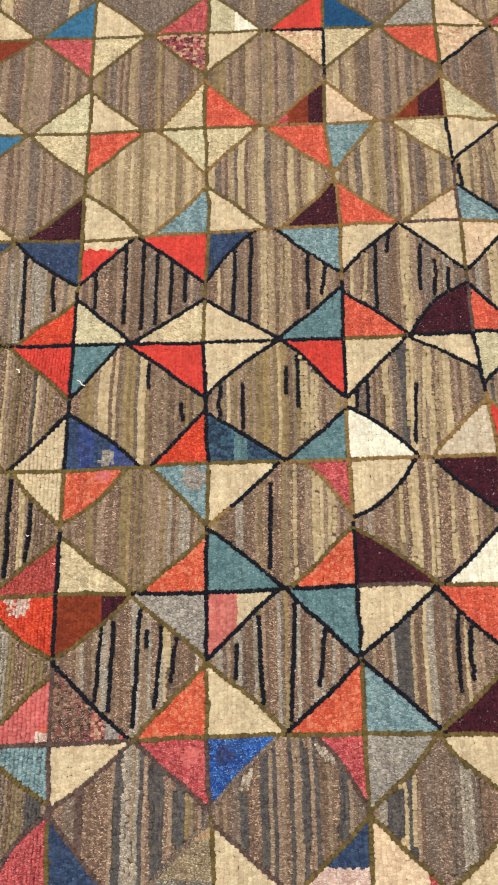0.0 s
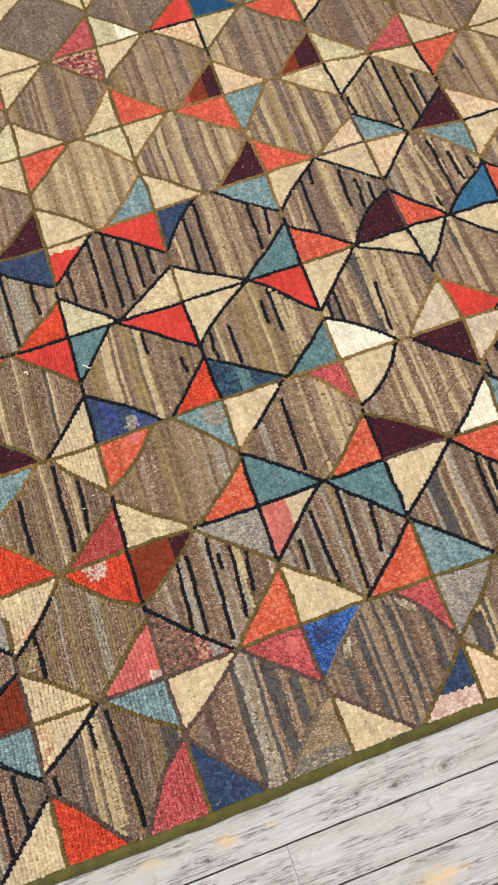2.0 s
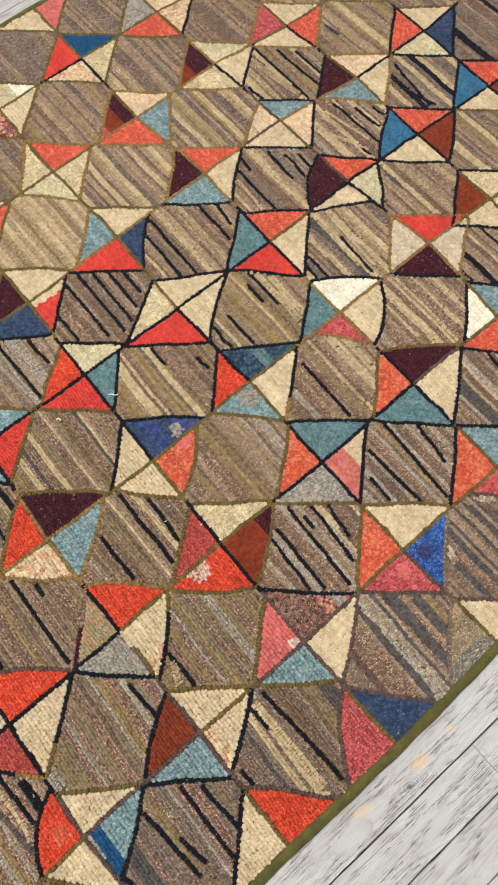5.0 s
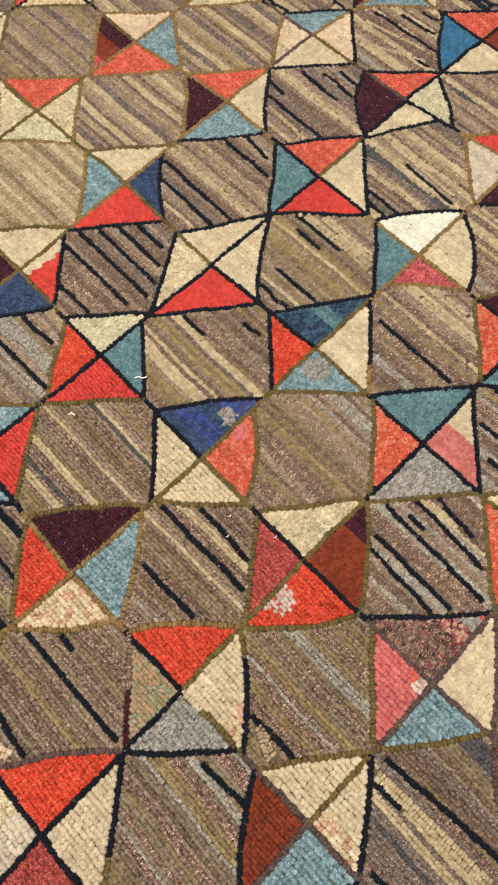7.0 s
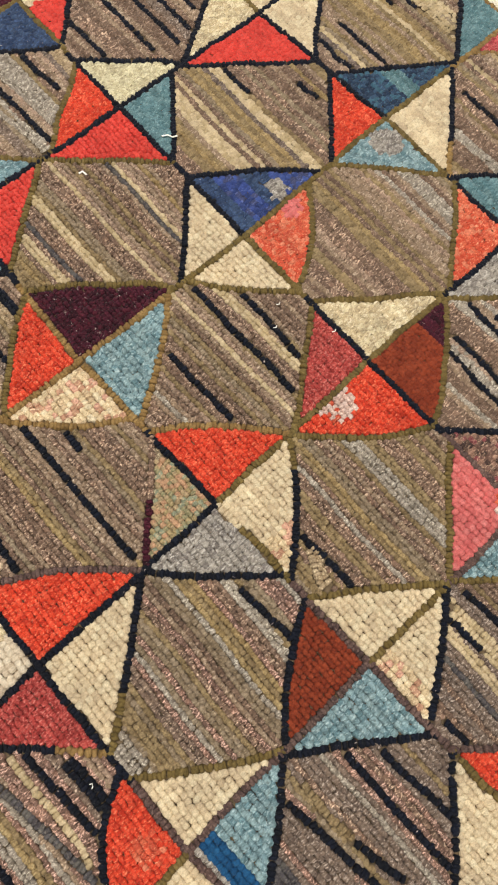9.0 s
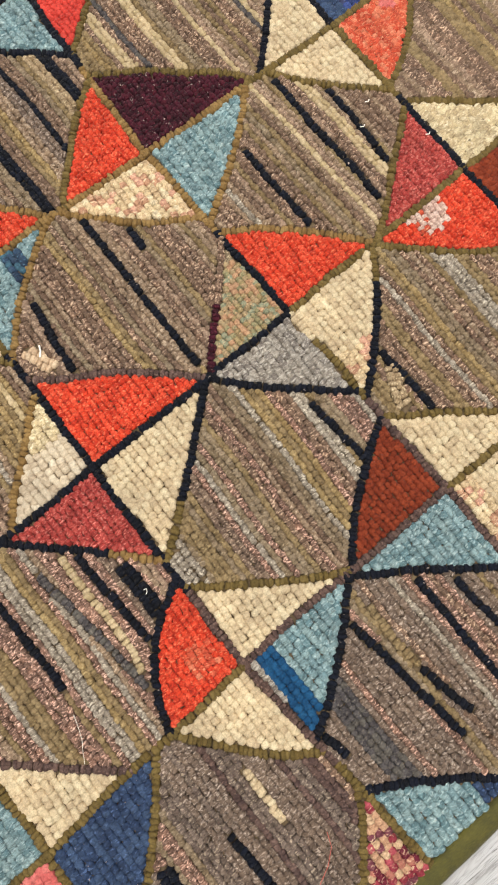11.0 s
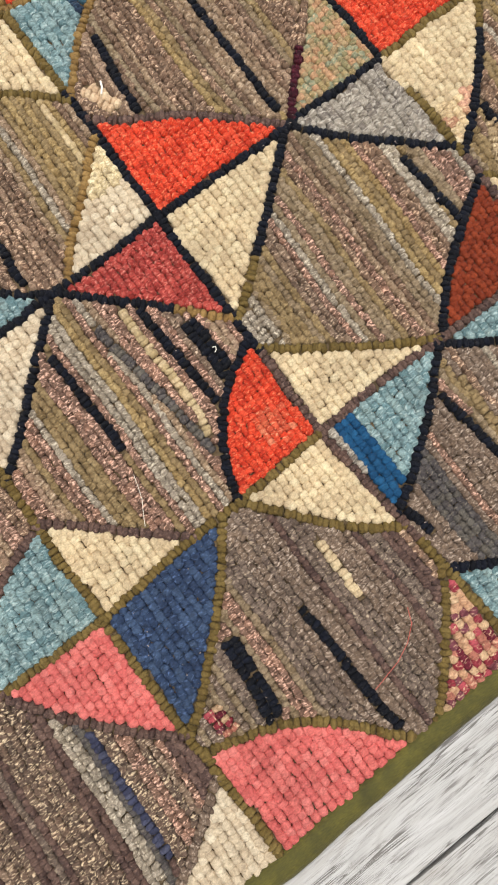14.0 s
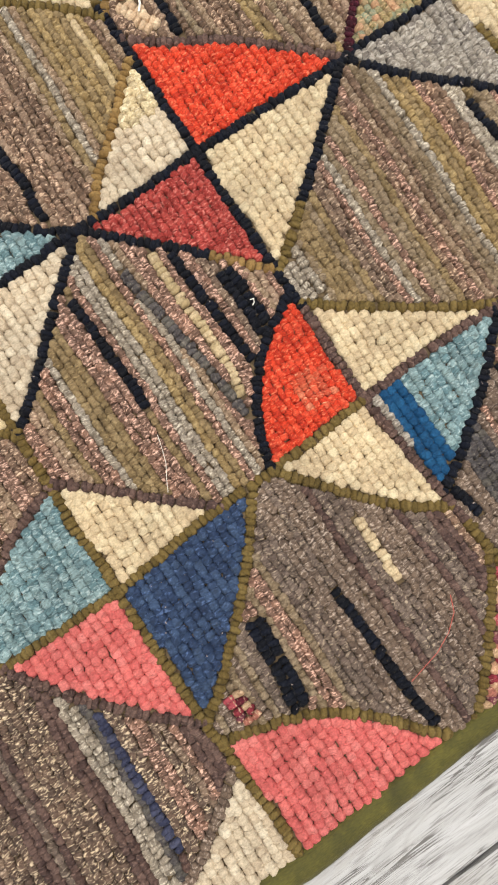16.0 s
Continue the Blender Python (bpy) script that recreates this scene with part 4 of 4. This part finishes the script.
            if spot:
                mid = o * (1 - share) + line[len(line) // 2] * share
                if leg:
                    level, upright = sorted((line[0], line[-1]), key=lambda e: -abs(e[0] - o[0]))
                    mid = o + leg[0] * (level - o) + leg[1] * (upright - o)
                for i in np.flatnonzero(np.hypot(*(q[:, :2] - mid).T) + rng.uniform(-0.022, 0.016, n) < big):
                    pick[i] = spot if spot != "j" or rng.uniform() < 0.88 else "S"
            used = sorted(set(pick))
            rows = np.stack([q[:, 0] + rng.normal(0, 0.0020, n), q[:, 1] + rng.normal(0, 0.0024, n), rng.normal(0, 0.22, n), *sizes(n, fine), [used.index(s) for s in pick]], 1)
            loops_mesh("corner_patch", rows, [PATCH[s] for s in used], near, ob, "hooked triangle of " + " and ".join(LABEL[s] for s in used))
        rungs = along(line, 1.05)
        rungs[:, 6] = np.minimum(np.arange(len(rungs)) * len(outline) // len(rungs), len(outline) - 1)
        loops_mesh("outline", rungs, [YARN[k] for k in outline], near, ob)


for c in COLS[:-1]:
    for r in ROWS[:-1]:
        block(c, r)
for c in COLS:
    for r in ROWS:
        for side, (dc, dr) in enumerate(((1, 0), (0, 1), (-1, 0), (0, -1))):
            if c + dc in COLS and r + dr in ROWS and not (r in (0, 8) and dr == 0) and not (c in (COLS[0], COLS[-1]) and dc == 0):
                yarns = knots[c, r][3][side]
                rungs = along(half_seam(c, r, side), 1.06)
                rungs[:, 6] = np.arange(len(rungs)) * len(yarns) // len(rungs)
                loops_mesh("seam_line", rungs, [YARN[k] for k in yarns], c <= -2 and r <= 3, rug)


def strip(lines, height, mat, name, parent):
    """A cloth strip: an array of equal polylines from the inner to the outer edge, with the heights given."""
    bm = bmesh.new()
    grid = [[bm.verts.new((x * S, y * S, z)) for x, y in line] for line, z in zip(lines, height)]
    for a, b in zip(grid[:-1], grid[1:]):
        for i in range(len(a) - 1):
            bm.faces.new((a[i], a[i + 1], b[i + 1], b[i]))
    bmesh.ops.recalc_face_normals(bm, faces=bm.faces)
    for f in bm.faces:
        f.smooth = True
    ob = part(name, bm, mat, parent)
    return ob


def rim(r):
    """The rug's edge along the knots of its first or last row, finely divided."""
    at = np.array([knot(c, r) for c in COLS])
    x = np.linspace(at[0, 0], at[-1, 0], 420)
    return np.stack([x, np.interp(x, at[:, 0], at[:, 1])], 1)


def binding(line, out, seed):
    """Folded tape: rises over the loops' edge, rolls over and meets the floor."""
    g = np.random.default_rng(seed)
    n = len(line)
    s = np.linspace(0, 40, n)
    waver = 0.0025 * np.sin(s * 1.3 + g.uniform(0, 6)) + 0.002 * np.sin(s * 3.7 + g.uniform(0, 6)) + np.convolve(g.normal(0, 0.004, n), np.ones(5) / 5, "same")
    profile = ((-0.016, 0.0036), (-0.008, 0.0068), (0.006, 0.0080), (0.022, 0.0084), (0.042, 0.0078), (0.058, 0.0058), (0.068, 0.0034), (0.073, 0.0008), (0.068, 0.0004), (0.0, 0.0004))
    lines = [line + (np.array(out)[None] * (d + (waver * (0.3 if d <= 0 else 1))[:, None])) for d, _ in profile]
    return strip(lines, [z for _, z in profile], TWILL, "binding", rug)


tagged(binding(rim(0), (0, -1), 1), "olive green cloth binding tape")
tagged(binding(rim(8), (0, 1), 2), "olive green cloth binding tape")
for c, way in ((COLS[0], -1), (COLS[-1], 1)):
    at = np.array([knot(c, r) for r in ROWS])
    y = np.linspace(at[0, 1] - 0.07, at[-1, 1] + 0.07, 300)
    tagged(binding(np.stack([np.interp(y, at[:, 1], at[:, 0]), y], 1), (way, 0), 3 + way), "olive green cloth binding tape")
west, east = rim(0), rim(8)
bm = bmesh.new()
ring_low = [bm.verts.new((x * S, y * S, 0.0006)) for x, y in west[::6]] + [bm.verts.new((x * S, y * S, 0.0006)) for x, y in east[::-6]]
face = bm.faces.new(ring_low)
top = bmesh.ops.extrude_face_region(bm, geom=[face])
bmesh.ops.translate(bm, verts=[v for v in top["geom"] if isinstance(v, bmesh.types.BMVert)], vec=(0, 0, Z0 - 0.0006))
bmesh.ops.recalc_face_normals(bm, faces=bm.faces)
part("backing", bm, BURLAP, rug, "brown burlap backing")


# ---------------------------------------------------------------- lint and loose threads on the rug
def thread(name, points, radius, mat, label, category):
    data = bpy.data.curves.new(name, "CURVE")
    data.dimensions, data.bevel_depth, data.bevel_resolution = "3D", radius, 2
    sp = data.splines.new("POLY")
    sp.points.add(len(points) - 1)
    for q, (x, y, z) in zip(sp.points, points):
        q.co = (x * S, y * S, z, 1)
    raw = new(name + "_curve", data)
    me = bpy.data.meshes.new_from_object(raw.evaluated_get(bpy.context.evaluated_depsgraph_get()))
    bpy.data.objects.remove(raw)
    me.materials.append(mat)
    return tagged(new(name, me), label, category)


thread("lint", [(-0.992, 3.669, 0.0085), (-0.966, 3.655, 0.0089), (-0.952, 3.630, 0.0083), (-0.928, 3.619, 0.0085)], 0.0007, LINT, "short white lint thread lying on the rug", "lint")
thread("lint", [(-1.467, 3.763, 0.0085), (-1.446, 3.760, 0.0089), (-1.441, 3.732, 0.0083)], 0.0009, LINT, "tiny white lint speck lying on the rug", "lint")
thread("lint", [(-3.228, 1.465, 0.0085), (-3.217, 1.462, 0.0089), (-3.222, 1.451, 0.0083), (-3.231, 1.446, 0.0086)], 0.0003, LINT, "tiny curled white lint thread on the rug", "lint")
thread("lint", [(-2.976, 2.509, 0.0085), (-2.985, 2.485, 0.0089), (-3.002, 2.466, 0.0083)], 0.0007, LINT, "small white wool tuft on the rug", "lint")
for x, y in ((-1.285, 2.466), (-1.081, 2.263), (-1.189, 2.548)):
    thread("lint", [(x - 0.012, y + 0.006, 0.0086), (x, y - 0.003, 0.0091), (x + 0.010, y + 0.004, 0.0085)], 0.0004, LINT, "tiny pale lint fleck caught in the rug", "lint")
thread("loose_thread", [(-3.700, 1.263, 0.0085), (-3.710, 1.224, 0.0089), (-3.725, 1.177, 0.0083), (-3.750, 1.134, 0.0085), (-3.768, 1.098, 0.0089)], 0.00014, LINT, "fine white loose thread on the rug", "thread")
thread("loose_thread", [(-3.224, 0.372, 0.0092), (-3.244, 0.323, 0.0089), (-3.292, 0.283, 0.0090), (-3.354, 0.254, 0.0092), (-3.420, 0.238, 0.0089), (-3.468, 0.227, 0.0090)], 0.00022, RED_THREAD, "fine red loose thread on the rug", "thread")

# ---------------------------------------------------------------- floor boards
def board(length, wide, seed, worn=False):
    """One board with eased edges; the worn ones have edges that waver."""
    bm = bmesh.new()
    g = random.Random(seed)
    bmesh.ops.create_cube(bm, size=1.0, matrix=Matrix.Diagonal((length, wide, 0.012, 1)))
    if worn:
        bmesh.ops.subdivide_edges(bm, edges=[e for e in bm.edges if abs(e.verts[0].co.x - e.verts[1].co.x) > 0.1], cuts=int(length / 0.02), use_grid_fill=True)
    bmesh.ops.bevel(bm, geom=[e for e in bm.edges if all(v.co.z > 0 and abs(v.co.y) > wide / 2 - 0.0001 for v in e.verts) and abs(e.verts[0].co.y - e.verts[1].co.y) < 0.0001], offset=0.0007, segments=1, affect="EDGES")
    for v in bm.verts:
        v.co.y += g.uniform(-0.0005, 0.0005)
    me = bpy.data.meshes.new("plank")
    bm.to_mesh(me)
    bm.free()
    me.materials.append(WOOD)
    return me


WIDE, SKEW = 0.0625, math.atan(0.019)
LENGTHS = (1.9, 1.55, 2.2)
BOARDS = [board(n - 0.0005, WIDE - 0.0019, i) for i, n in enumerate(LENGTHS)]
first = -0.257 * S  # the joint beside the rug's edge
for i in range(-36, 60):
    y = first + (i + 0.5) * WIDE
    if not y0 - 0.06 < y < y1 + 0.06:
        continue
    x, k = (x0 - 0.9 + (0.61 * i % 1) * 1.3, (i * 2) % 3) if i not in (-1, 0) else ((-2.003, 0) if i else (-1.35, 2))
    while x > x0:
        x, k = x - LENGTHS[(k - 1) % 3], k - 1
    while x < x1:
        n = LENGTHS[k % 3]
        lo, hi = max(x, x0 - 0.03), min(x + n, x1 + 0.03)
        if hi - lo > 0.1:
            me = board(hi - lo - 0.0005, WIDE - 0.0019, i, True) if -6 < i < 1 else BOARDS[k % 3] if hi - lo > n - 0.001 else board(hi - lo - 0.0005, WIDE - 0.0019, i)
            ob = new("plank", me)
            ob.parent = floor
            ob.matrix_world = pose(0, 0, 0, 0, 0, math.degrees(SKEW)) @ Matrix.Translation(((lo + hi) / 2, y, -0.006 - 0.0003 * ((i + k) % 3)))
        x += n
        k += 1
